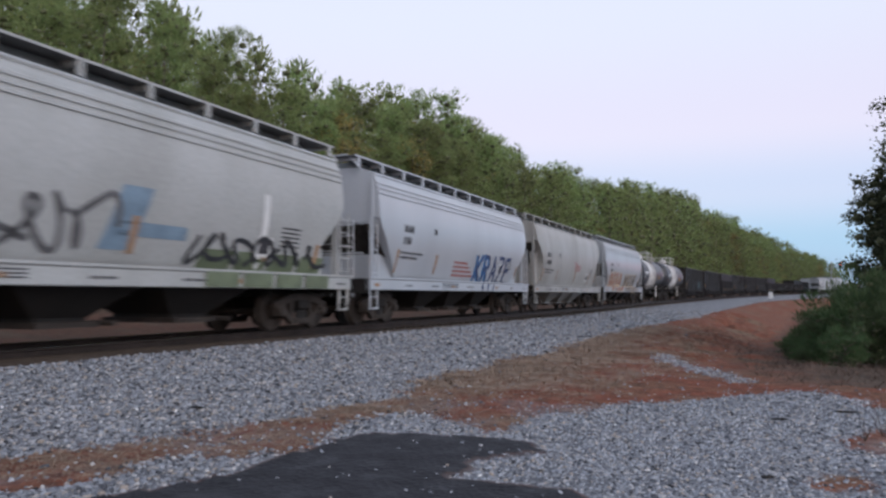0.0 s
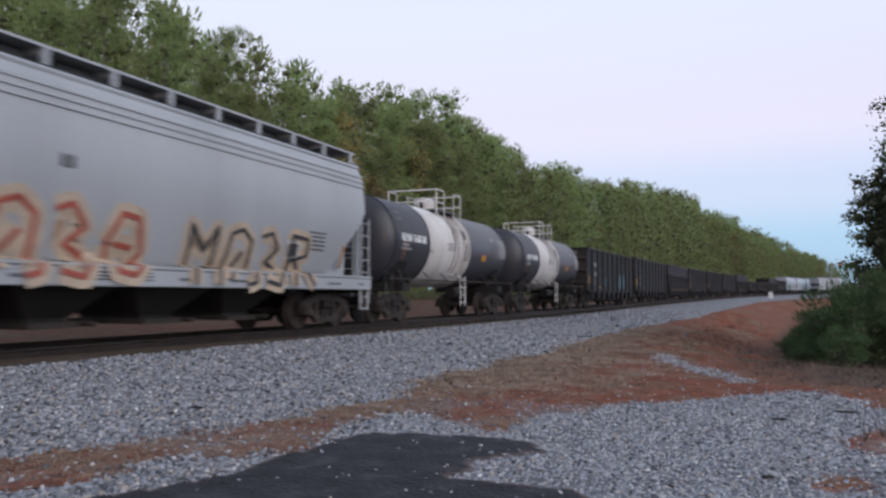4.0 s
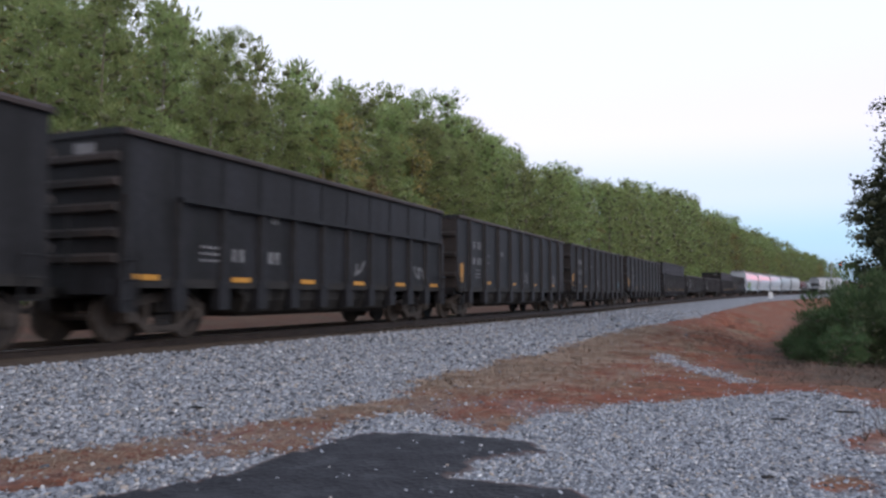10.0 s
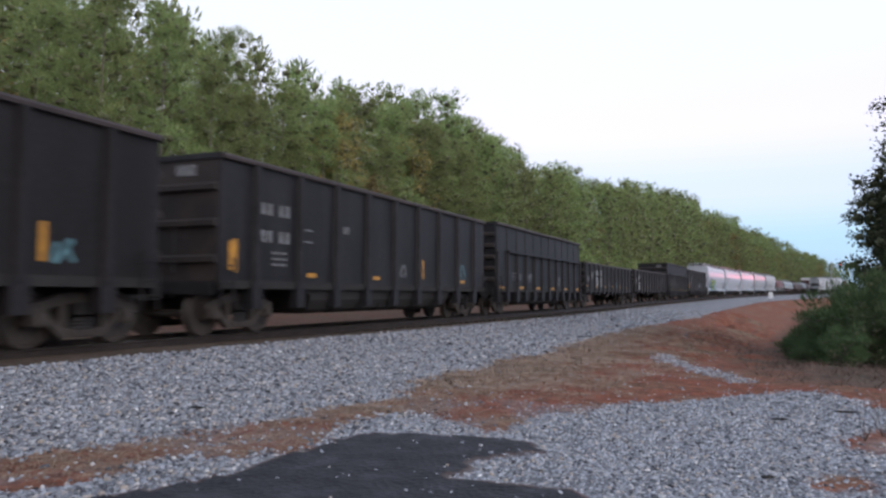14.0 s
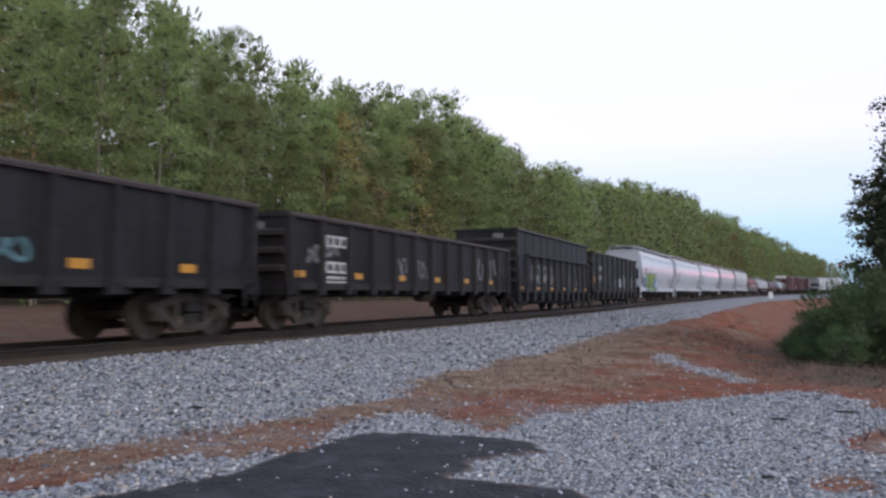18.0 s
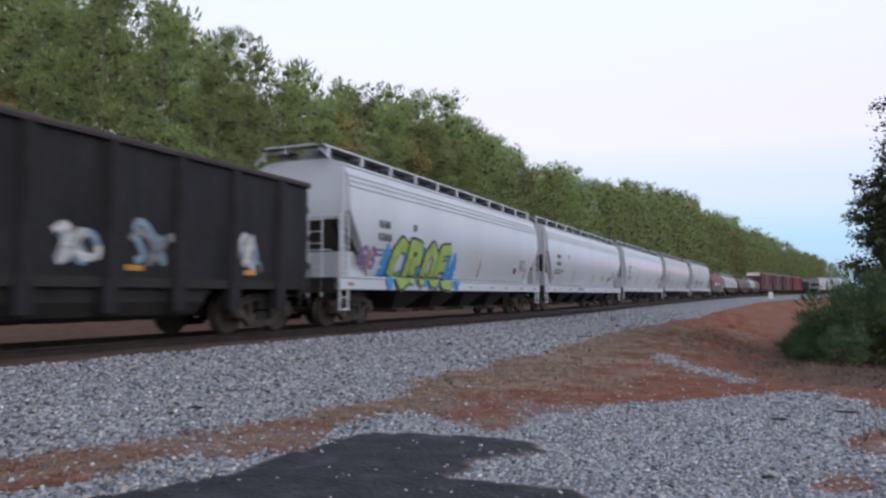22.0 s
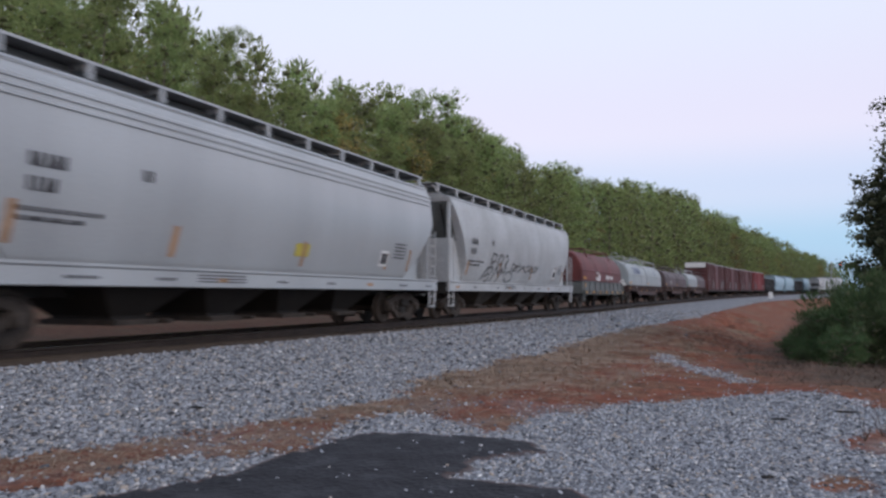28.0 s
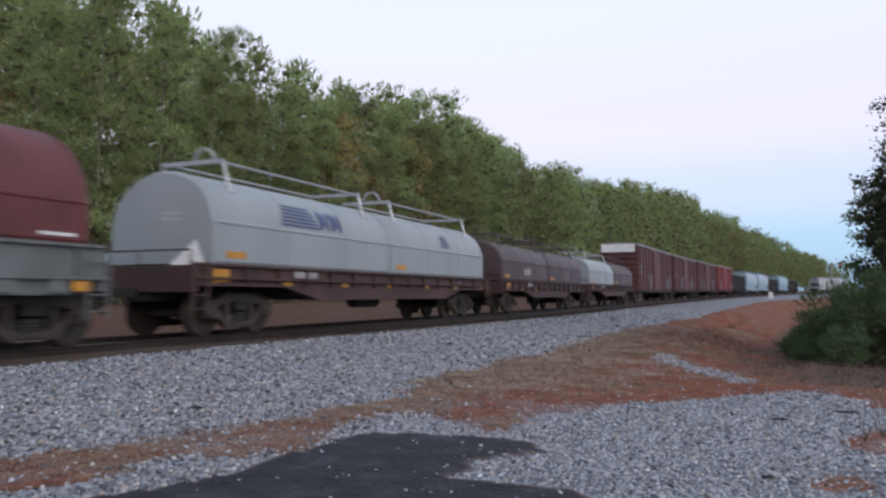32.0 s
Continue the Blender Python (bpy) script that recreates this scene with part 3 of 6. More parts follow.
def trunk_mesh(h, r0, bend, limbs, rnd):
    bm = bmesh.new()
    ax = lambda u: Vector((bend[0] * u * u, bend[1] * u * u, h * u))
    lp = []
    for i in range(9):
        u = i / 8
        r = r0 * (1 - 0.9 * u) * (1.35 if i == 0 else 1)
        c = ax(u)
        lp.append([(c.x + r * math.cos(t), c.y + r * math.sin(t), c.z) for t in (k * math.pi / 4 for k in range(8))])
    rings(bm, lp)
    for u, a, ln, up in limbs:
        c = ax(u)
        d = Vector((math.cos(a), math.sin(a), up)).normalized()
        bar(bm, c, c + d * ln * 0.9, max(0.02, r0 * 0.2 * (1 - u) + 0.02), 3)
    return bm, ax


ICO = [(0, 0, 1)] + [(0.894 * math.cos(a), 0.894 * math.sin(a), 0.447) for a in (2 * math.pi * i / 5 for i in range(5))] + [(0.894 * math.cos(a), 0.894 * math.sin(a), -0.447) for a in (2 * math.pi * (i + 0.5) / 5 for i in range(5))] + [(0, 0, -1)]
ICO_F = [(0, i + 1, (i + 1) % 5 + 1) for i in range(5)] + [(i + 1, i + 6, (i + 1) % 5 + 1) for i in range(5)] + [((i + 1) % 5 + 1, i + 6, (i + 1) % 5 + 6) for i in range(5)] + [(11, (i + 1) % 5 + 6, i + 6) for i in range(5)]
ICO, ICO_F = np.array(ICO), np.array(ICO_F)


def unit(v):
    return v / np.maximum(np.linalg.norm(v, axis=-1, keepdims=True), 1e-6)


def clump_mesh(name, clumps, blades, size, wid, up, core, leaves, rg):
    """Cushions of foliage: a darker core in each, coloured for the shade inside, bristling with short blades that rise
    and point outwards.
    """
    n = len(clumps)
    C = np.array(clumps)
    ctr, rx, rz = C[:, :3], C[:, 3], C[:, 4]
    R = np.stack([rx * rg.uniform(0.8, 1.2, n), rx * rg.uniform(0.8, 1.2, n), rz], 1)
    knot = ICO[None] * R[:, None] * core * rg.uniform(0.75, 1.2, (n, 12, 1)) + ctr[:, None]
    d = unit(rg.normal(0, 1, (n, blades, 3)) + np.array((0, 0, 0.12)))
    base = ctr[:, None] + d * R[:, None] * rg.uniform(0.3, 1.0, (n, blades, 1))
    out = unit(d * 0.75 + np.array((0, 0, up)) + rg.normal(0, 0.42, (n, blades, 3)))
    side = unit(np.cross(out, rg.normal(0, 1, (n, blades, 3)))) * wid * rg.uniform(0.7, 1.3, (n, blades, 1))
    tip = base + out * size * rg.uniform(0.6, 1.3, (n, blades, 1))
    mid = base + (tip - base) * 0.55
    tri = np.stack([base, mid + side, tip, mid - side], 2).reshape(-1, 3)
    nb = n * blades
    verts = np.concatenate([knot.reshape(-1, 3), tri])
    f1 = (ICO_F[None] + 12 * np.arange(n)[:, None, None]).reshape(-1)
    f2 = 12 * n + np.arange(4 * nb)
    me = bpy.data.meshes.new(name)
    me.vertices.add(len(verts))
    me.vertices.foreach_set("co", verts.astype(np.float32).ravel())
    me.loops.add(len(f1) + len(f2))
    me.loops.foreach_set("vertex_index", np.concatenate([f1, f2]))
    me.polygons.add(20 * n + nb)
    me.polygons.foreach_set("loop_start", np.concatenate([np.arange(20 * n) * 3, 60 * n + 4 * np.arange(nb)]))
    # first slot: the cores' darker colour, standing in for shade inside the crown
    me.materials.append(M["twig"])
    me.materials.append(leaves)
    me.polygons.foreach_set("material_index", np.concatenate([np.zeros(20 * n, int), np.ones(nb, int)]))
    me.update(calc_edges=True)
    return me


def make_tree(name, h, seed, bare=0.25, spread=3.4, limbs_n=34, per=2.0, blades=60, rx=0.75, rz=0.5, size=0.3, wid=0.05, leaves=None, conical=0.6, r0=None, up=0.5, core=0.3, whorl=4):
    """A tapered trunk with limbs, and a crown of many small cushions of foliage on them."""
    rnd = random.Random(seed)
    rg = np.random.default_rng(seed)
    limbs = []
    for i in range(limbs_n):
        u = bare + (0.985 - bare) * min(0.99, ((i // whorl) * whorl + whorl * (0.2 + 0.4 * rnd.random())) / limbs_n)
        k = (u - bare) / (1 - bare)
        prof = (1 - k) ** conical * min(1.0, 0.6 + 1.6 * k)
        limbs.append((u, i * 2.4 + rnd.uniform(-0.6, 0.6), spread * prof * rnd.uniform(0.55, 1.15) + 0.3, rnd.uniform(-0.05, 0.4) + 0.5 * k))
    bend = (rnd.uniform(-0.7, 0.7) * h / 20, rnd.uniform(-0.7, 0.7) * h / 20)
    bm, ax = trunk_mesh(h, r0 or h * 0.0085, bend, limbs, rnd)
    tree = new(name)
    part("trunk", bm, M["bark"], tree)
    clumps = []
    for u, a, ln, up_ in limbs:
        d = Vector((math.cos(a), math.sin(a), up_)).normalized()
        side = Vector((-math.sin(a), math.cos(a), 0))
        m = max(1, int(per * (0.4 + 0.8 * ln / spread) + rnd.random()))
        for j in range(m):
            f = 1.0 - 0.6 * (j / max(1, m)) - 0.1 * rnd.random()
            cc = ax(u) + d * ln * f + side * rnd.gauss(0, 0.28 * ln * f) + Vector((0, 0, rnd.gauss(0.1, 0.2)))
            q = rnd.uniform(0.6, 1.3) * (0.75 + 0.35 * min(1.0, ln / spread))
            clumps.append((*cc, rx * q, rz * q * rnd.uniform(0.8, 1.3)))
    for k in range(4):
        cc = ax(0.985 - 0.03 * k) + Vector((rnd.gauss(0, 0.3 * k), rnd.gauss(0, 0.3 * k), 0))
        clumps.append((*cc, rx * 0.75, rz))
    shared("crown", clump_mesh("crown", clumps, blades, size, wid, up, core, leaves or NEEDLE, rg), tree)
    return tree


def plant(proto, x, y, z, k, turn, label, cat="tree", group="", lean=0.0):
    t = copy_thing(proto, pose(x, y, z, lean, 0, turn))
    t.scale = (k * random.uniform(0.9, 1.12), k * random.uniform(0.9, 1.12), k)
    return tagged(t, label, cat, group)


def drop(proto):
    for o in (*proto.children_recursive, proto):
        bpy.data.objects.remove(o)


# Heights of the wood along the line, for its four rows.
TALL_S = [10, 20, 28, 35, 40, 46, 52, 58, 65, 72, 80, 90, 100, 115, 130, 150, 175, 200, 230, 250, 275, 300, 330, 370, 410, 450]
TALL_H = {
    -19: [12, 15.5, 17.3, 16.8, 15.6, 15.8, 16.8, 18.4, 19.6, 18.4, 17.4, 18.4, 18.8, 19.4, 20.6, 22, 23.2, 24.4, 24, 24.6, 22.6, 20.4, 19.6, 17.8, 15.2, 13.8],
    -24.5: [13, 16.4, 19.6, 20.2, 19.4, 18.2, 18.2, 19, 20.8, 22.6, 21, 20.8, 21.4, 21.4, 21.6, 23.4, 25, 26.2, 26.6, 26, 26.6, 24, 21, 19, 18.4, 15.4],
    -31: [14, 17.4, 21, 23.2, 23.6, 22.8, 21.4, 20.6, 21.4, 23.2, 25.2, 26.2, 24.6, 24.4, 24.2, 24.8, 26.5, 28, 29.4, 29.6, 28.2, 29, 25.6, 24, 20.2, 18],
    -38: [15, 18.8, 22.5, 25.5, 26.4, 26.4, 26, 24.8, 24.6, 26, 26.4, 28.4, 30, 28.2, 28, 28, 29, 30, 31.2, 32, 32.4, 31, 31, 26, 22.6, 21],
}


def build_forest():
    rnd = random.Random(5)
    near = [make_tree("pine_tree", 20, 10 + i, bare=(0.16, 0.28, 0.38, 0.2, 0.32)[i], spread=(3.9, 3.6, 3.3, 4.2, 3.6)[i], limbs_n=(46, 42, 38, 46, 40)[i], per=2.4, rx=0.92, rz=0.6, blades=128, size=0.42, wid=0.027, conical=0.4, whorl=5) for i in range(5)]
    far = [make_tree("pine_tree", 20, 30 + i, bare=0.12 + 0.08 * i, spread=4.0, limbs_n=36, per=2.1, blades=44, rx=1.1, rz=0.8, size=0.6, wid=0.062, conical=0.42) for i in range(3)]
    distant = [make_tree("pine_tree", 20, 40 + i, bare=0.1 + 0.06 * i, spread=4.1, limbs_n=30, per=1.8, blades=24, rx=1.3, rz=0.95, size=0.8, wid=0.1, conical=0.42) for i in range(3)]
    oak = [make_tree("oak_tree", 20, 50 + i, bare=0.15, spread=4.4, limbs_n=42, per=2.2, blades=40, rx=0.95, rz=0.62, size=0.3, wid=0.1, leaves=LEAF, conical=0.35, up=0.2, core=0.35) for i in range(2)]
    bush = [make_tree("shrub", 3.2, 60 + i, bare=0.03, spread=1.9, limbs_n=14, per=1.4, blades=44, rx=0.62, rz=0.42, size=0.3, wid=0.05, conical=0.45, r0=0.05) for i in range(2)]
    names = ("tall green loblolly pine at the edge of the wood", "yellowing broadleaf tree among the pines")
    for l0, ds, kk in ((-19, 3.5, 0.93), (-24.5, 3.7, 0.98), (-31, 4.0, 1.0), (-38, 3.6, 1.0)):
        s = 10.0
        while s < (450 if l0 > -35 else 150):
            l = l0 + rnd.uniform(-1.8, 1.8)
            h = float(np.interp(s, TALL_S, TALL_H[l0])) * kk * rnd.choice((0.82, 0.9, 0.95, 1.0, 1.0, 1.0)) * rnd.uniform(0.96, 1.02) - 0.5
            x, y, _ = at(s, l)
            isoak = rnd.random() < (0.08 if s > 20 else 0.03)
            if isoak:
                h *= 0.85
            proto = rnd.choice(oak if isoak else (near if s < 84 and l0 > -30 else (far if s < 140 and l0 > -35 else distant)))
            plant(proto, x, y, ground_z(s, l) - 0.1, h / 20, rnd.uniform(0, 360), names[1 if isoak else 0], "tree", "trees of the wood")
            s += ds * rnd.uniform(0.75, 1.25) * (1 if s < 120 else 1.35)
    for s, l, h in ((48.5, -18.0, 13.5), (52.0, -17.0, 9.5), (44.0, -17.6, 6.0)):
        x, y, _ = at(s, l)
        plant(oak[0], x, y, ground_z(s, l) - 0.1, h / 20, 40 * s, names[1], "tree", "trees of the wood")
    # young pines in front of the wood
    s = 14.0
    while s < 150:
        l = -15.6 + rnd.uniform(-1.2, 1.0)
        x, y, _ = at(s, l)
        plant(rnd.choice(near[:2] if s < 70 else far[:1]), x, y, ground_z(s, l) - 0.1, rnd.uniform(0.22, 0.42), rnd.uniform(0, 360), "young green pine at the edge of the wood", "tree", "young pines")
        s += rnd.uniform(4, 9)
    for l0, ds in ((-15.5, 2.6), (-21.5, 3.2)):
        s = 4.0
        while s < 300:
            l = l0 + rnd.uniform(-1.2, 1.2)
            x, y, _ = at(s, l)
            plant(rnd.choice(bush), x, y, ground_z(s, l) - 0.1, rnd.uniform(0.5, 1.2) * (1 if s < 100 else 1.5), rnd.uniform(0, 360), "green shrub under the pines at the wood's edge", "shrub", "shrubs of the wood")
            s += ds * rnd.uniform(0.6, 1.4) * (1 if s < 100 else 2.0)
    for p in near + far + distant + oak + bush:
        drop(p)


build_forest()


def build_right_side():
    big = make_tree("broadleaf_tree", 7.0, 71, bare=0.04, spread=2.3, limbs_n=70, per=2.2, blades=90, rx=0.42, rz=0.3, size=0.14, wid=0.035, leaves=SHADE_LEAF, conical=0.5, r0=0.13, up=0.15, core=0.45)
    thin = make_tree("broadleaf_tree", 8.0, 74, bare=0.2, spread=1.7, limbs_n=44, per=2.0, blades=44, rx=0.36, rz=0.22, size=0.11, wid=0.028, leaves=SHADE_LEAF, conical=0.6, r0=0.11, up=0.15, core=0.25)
    low = make_tree("shrub", 1.7, 73, bare=0.03, spread=1.25, limbs_n=34, per=1.8, blades=60, rx=0.3, rz=0.2, size=0.3, wid=0.014, leaves=WEED, conical=0.4, r0=0.03, up=0.7, core=0.3)
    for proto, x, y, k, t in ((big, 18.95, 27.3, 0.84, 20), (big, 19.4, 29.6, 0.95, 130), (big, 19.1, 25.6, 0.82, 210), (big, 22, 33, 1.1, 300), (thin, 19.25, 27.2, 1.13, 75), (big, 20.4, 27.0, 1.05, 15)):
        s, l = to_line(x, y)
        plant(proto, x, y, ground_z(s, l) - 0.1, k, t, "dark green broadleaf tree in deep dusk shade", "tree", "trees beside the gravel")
    for x, y, k, t in ((16.3, 26.2, 0.6, 0), (16.0, 22.6, 0.5, 80), (16.3, 24.6, 0.75, 160), (16.5, 22.4, 0.8, 220), (15.8, 19.3, 0.42, 300), (16.0, 24.2, 0.45, 40), (17.4, 22.2, 1.0, 10), (17.4, 25.2, 1.1, 100), (16.6, 27.6, 0.6, 250), (18.3, 23.2, 1.15, 180), (16.6, 20.2, 0.6, 30), (17.4, 20.0, 0.75, 130), (18.4, 20.6, 0.85, 77), (16.5, 30.5, 0.5, 11), (15.2, 23.6, 0.3, 60), (15.6, 25.6, 0.34, 140), (15.15, 21.6, 0.22, 200), (15.9, 28.2, 0.38, 20), (15.6, 22.6, 0.36, 280), (15.3, 26.4, 0.26, 330)):
        s, l = to_line(x, y)
        plant(low, x, y, ground_z(s, l) - 0.05, k, t, "low green shrub at the foot of the bank", "shrub", "shrubs by the bank")
    for p in (big, thin, low):
        drop(p)


build_right_side()


# ---- lineside things beyond ----
def build_siding():
    tr = tagged(new("siding_track"), "short siding track beside the main line", "railway track", kind="structure")
    x, y = 48.3, 258.0
    m = pose(x, y, SIDING_Z, 0, 0, -34)
    for l in (-0.7525, 0.7525):
        bm = bmesh.new()
        rings(bm, [[(l + a, yy, b) for a, b in RAIL_PROF] for yy in (-11, 11)])
        part("rail", bm, M["rail"], tr).matrix_basis = m
    me = mesh_of("tie", B(box, -1.3, 1.3, -0.11, 0.11, -0.5, -0.16), M["tie"])
    for i in range(36):
        shared("tie", me, tr, m @ pose(0, -10.5 + 0.6 * i, 0))


SIDING_Z = 1.45


def build_lineside():
    # white marker post by the ballast
    p = tagged(new("marker_post"), "plain white painted marker post beside the ballast", "post")
    bm = bmesh.new()
    rings(bm, [[(sx * w, sy * w * 0.6, z) for sx, sy in ((-1, -1), (1, -1), (1, 1), (-1, 1))] for w, z in ((0.40, -0.3), (0.40, 0.05), (0.34, 0.1), (0.34, 1.0), (0.28, 1.06))])
    part("post_body", bm, M["post"], p)
    part("post_cap", B(box, -0.36, 0.36, -0.22, 0.22, 1.06, 1.1), M["post"], p)
    x, y = 23.55, 141.9
    s, l = to_line(x, y)
    p.matrix_basis = pose(x, y, ground_z(s, l), 0, 0, -8)
    build_siding()
    # signal mast with a lit red head
    g = tagged(new("railway_signal"), "grey railway signal mast with a lit red lamp", "railway signal")
    x, y = 54.5, 291.0
    s, l = to_line(x, y)
    z0 = ground_z(s, l)
    g.matrix_basis = pose(x, y, z0, 0, 0, 10)
    part("mast", B(bar, (0, 0, -0.2), (0, 0, 11.2), 0.16, 10), M["galv"], g)
    bm = bmesh.new()
    for zz in (9.0, 9.7):
        bar(bm, (0, 0, zz), (3.0, 0, zz - 0.05), 0.07)
    for i in range(6):
        bar(bm, (0.5 * i, 0, 9.0), (0.5 * i + 0.5, 0, 9.68), 0.04)
    part("bracket", bm, M["galv"], g)
    hd = part("signal_head", B(box, 2.55, 3.45, -0.1, 0.12, 8.7, 11.0), M["under"], g)
    bm = bmesh.new()
    rings(bm, [[(3.0 + r * math.cos(t), -0.13 + yy, 9.95 + r * math.sin(t)) for t in (math.pi * i / 10 for i in range(20))] for r, yy in ((0.42, 0.02), (0.42, -0.02), (0.3, -0.08))])
    part("red_lens", bm, RED_LAMP, hd, "glowing red signal lens")
    part("hood", B(rings, [[(3.0 + r * math.cos(t), yy, 9.95 + r * math.sin(t)) for t in (math.pi * (0.05 + 0.9 * i / 10) for i in range(11))] for r, yy in ((0.5, -0.12), (0.5, -0.55), (0.46, -0.55), (0.46, -0.12))], False, False), M["under"], hd)
    beam = new("signal_beam", bpy.data.lights.new("signal_beam", "SPOT"))
    beam.data.energy, beam.data.color, beam.data.spot_size, beam.data.spot_blend, beam.data.shadow_soft_size = 5500, (1.0, 0.05, 0.06), radians(14), 0.6, 0.4
    e = g.matrix_basis @ Vector((3.0, -0.8, 9.95))
    beam.matrix_world = look(e, (11.0, 75.0, 2.6))


RED_LAMP = bpy.data.materials.new("red_signal_light")
RED_LAMP.use_nodes = True
rb = RED_LAMP.node_tree.nodes["Principled BSDF"]
rb.inputs["Base Color"].default_value = (0.4, 0.02, 0.02, 1)
rb.inputs["Emission Color"].default_value = (1.0, 0.10, 0.12, 1)
rb.inputs["Emission Strength"].default_value = 6.0
build_lineside()

# ---- railway cars: local y runs along the car (+y away from the camera), +x faces the camera, z = 0 on the rail ----
def wheelset_mesh():
    bm = bmesh.new()
    for sx in (-1, 1):
        lp = []
        for x, r in ((0.685, 0.49), (0.70, 0.485), (0.715, 0.459), (0.825, 0.455), (0.83, 0.40), (0.80, 0.38), (0.79, 0.16), (0.84, 0.14), (0.84, 0.02)):
            lp.append([(sx * x, r * math.cos(t), r * math.sin(t)) for t in (2 * math.pi * i / 24 for i in range(24))])
        rings(bm, lp)
    bar(bm, (-1.0, 0, 0), (1.0, 0, 0), 0.08, 10)
    return mesh_of("wheelset", bm, M["wheel"])


def side_frame_mesh():
    """A cast bogie side: an arched top member and a V-shaped bottom one, two columns, open windows and journal boxes."""
    bm = bmesh.new()

    def member(pts, half):
        up_, lo_ = [(y, z + h) for (y, z), h in zip(pts, half)], [(y, z - h) for (y, z), h in zip(pts, half)]
        out = up_ + lo_[::-1]
        rings(bm, [[(x, y, z) for y, z in out] for x in (-0.07, 0.07)], cap=False)
        n = len(pts)
        for x in (-0.07, 0.07):
            vs = [bm.verts.new((x, y, z)) for y, z in out]
            for q in range(n - 1):
                bm.faces.new((vs[q], vs[q + 1], vs[2 * n - 2 - q], vs[2 * n - 1 - q]))

    member([(-1.12, 0.60), (-0.75, 0.68), (-0.4, 0.79), (0.4, 0.79), (0.75, 0.68), (1.12, 0.60)], (0.07, 0.08, 0.09, 0.09, 0.08, 0.07))
    member([(-0.80, 0.56), (-0.42, 0.22), (0.42, 0.22), (0.80, 0.56)], (0.09, 0.075, 0.075, 0.09))
    for sy in (-1, 1):
        box(bm, -0.065, 0.065, sy * 0.40 - 0.055, sy * 0.40 + 0.055, 0.28, 0.72)
        box(bm, -0.10, 0.11, sy * 0.889 - 0.15, sy * 0.889 + 0.15, 0.36, 0.62)
        rings(bm, [[(0.08 + x, sy * 0.889 + r * math.cos(t), 0.457 + r * math.sin(t)) for t in (math.pi * i / 6 for i in range(12))] for x, r in ((0.0, 0.12), (0.08, 0.12), (0.1, 0.07))])
    box(bm, 0.05, 0.10, -0.3, 0.3, 0.18, 0.27)
    return mesh_of("side_frame", bm, M["truck"])


def spring_mesh():
    bm = bmesh.new()
    rings(bm, [[(0.04 + 0.06 * r * math.cos(t), 0.25 * r * math.sin(t), 0.27 + 0.03 * i) for t in (math.pi * q / 8 for q in range(16))] for i, r in enumerate((0.85, 1.0) * 4)])
    return mesh_of("spring", bm, M["under"])


def bolster_mesh():
    bm = bmesh.new()
    box(bm, -1.12, 1.12, -0.2, 0.2, 0.52, 0.72)
    box(bm, -0.3, 0.3, -0.3, 0.3, 0.70, 0.86)
    for sy in (-1, 1):
        box(bm, -0.95, 0.95, sy * 0.38 - 0.04, sy * 0.38 + 0.04, 0.42, 0.52)
    return mesh_of("bolster", bm, M["under"])


def coupler_mesh():
    bm = bmesh.new()
    box(bm, -0.09, 0.09, -0.55, 0.1, 0.80, 0.98)
    box(bm, -0.16, 0.12, 0.08, 0.30, 0.74, 1.02)
    box(bm, -0.02, 0.16, 0.26, 0.36, 0.76, 1.00)
    bar(bm, (0.1, -0.2, 0.78), (0.95, -0.35, 0.95), 0.018)
    bar(bm, (-0.05, 0.05, 0.75), (0.2, 0.32, 0.48), 0.025)
    return mesh_of("coupler", bm, M["under"])


WHEELSET, SIDE_FRAME, SPRINGS, BOLSTER, COUPLER = wheelset_mesh(), side_frame_mesh(), spring_mesh(), bolster_mesh(), coupler_mesh()
WHEELSETS = {}


def running_gear(car, length, inset=2.05):
    """Two trucks with wheelsets, and a coupler at each end."""
    WHEELSETS[car.name] = []
    for sy in (-1, 1):
        yc = sy * (length / 2 - inset)
        tr = new("truck")
        tr.parent = car
        tr.matrix_basis = pose(0, yc, 0)
        for sx in (-1, 1):
            shared("side_frame", SIDE_FRAME, tr, pose(sx * 0.99, 0, 0, 0, 0, 0 if sx > 0 else 180))
            shared("spring", SPRINGS, tr, pose(sx * 0.99, 0, 0, 0, 0, 0 if sx > 0 else 180))
        shared("bolster", BOLSTER, tr)
        for dy in (-0.889, 0.889):
            w = shared("wheelset", WHEELSET, tr, pose(0, dy, 0.457))
            WHEELSETS[car.name].append((w, dy))
        shared("coupler", COUPLER, car, pose(0, sy * (length / 2 - 0.32), 0, 0, 0, 0 if sy > 0 else 180))


def ladder(bm, x, y, z0, z1, w, along, rungs):
    """Two stiles and rungs in the plane of the car's side (along y) or end (along x)."""
    d = Vector((0, w, 0)) if along == "y" else Vector((w, 0, 0))
    p = Vector((x, y, 0))
    for q in (p, p + d):
        bar(bm, q + Vector((0, 0, z0)), q + Vector((0, 0, z1)), 0.022, 5)
    for i in range(rungs):
        z = z0 + (z1 - z0) * (i + 0.5) / rungs
        bar(bm, p + Vector((0, 0, z)), p + d + Vector((0, 0, z)), 0.014, 5)


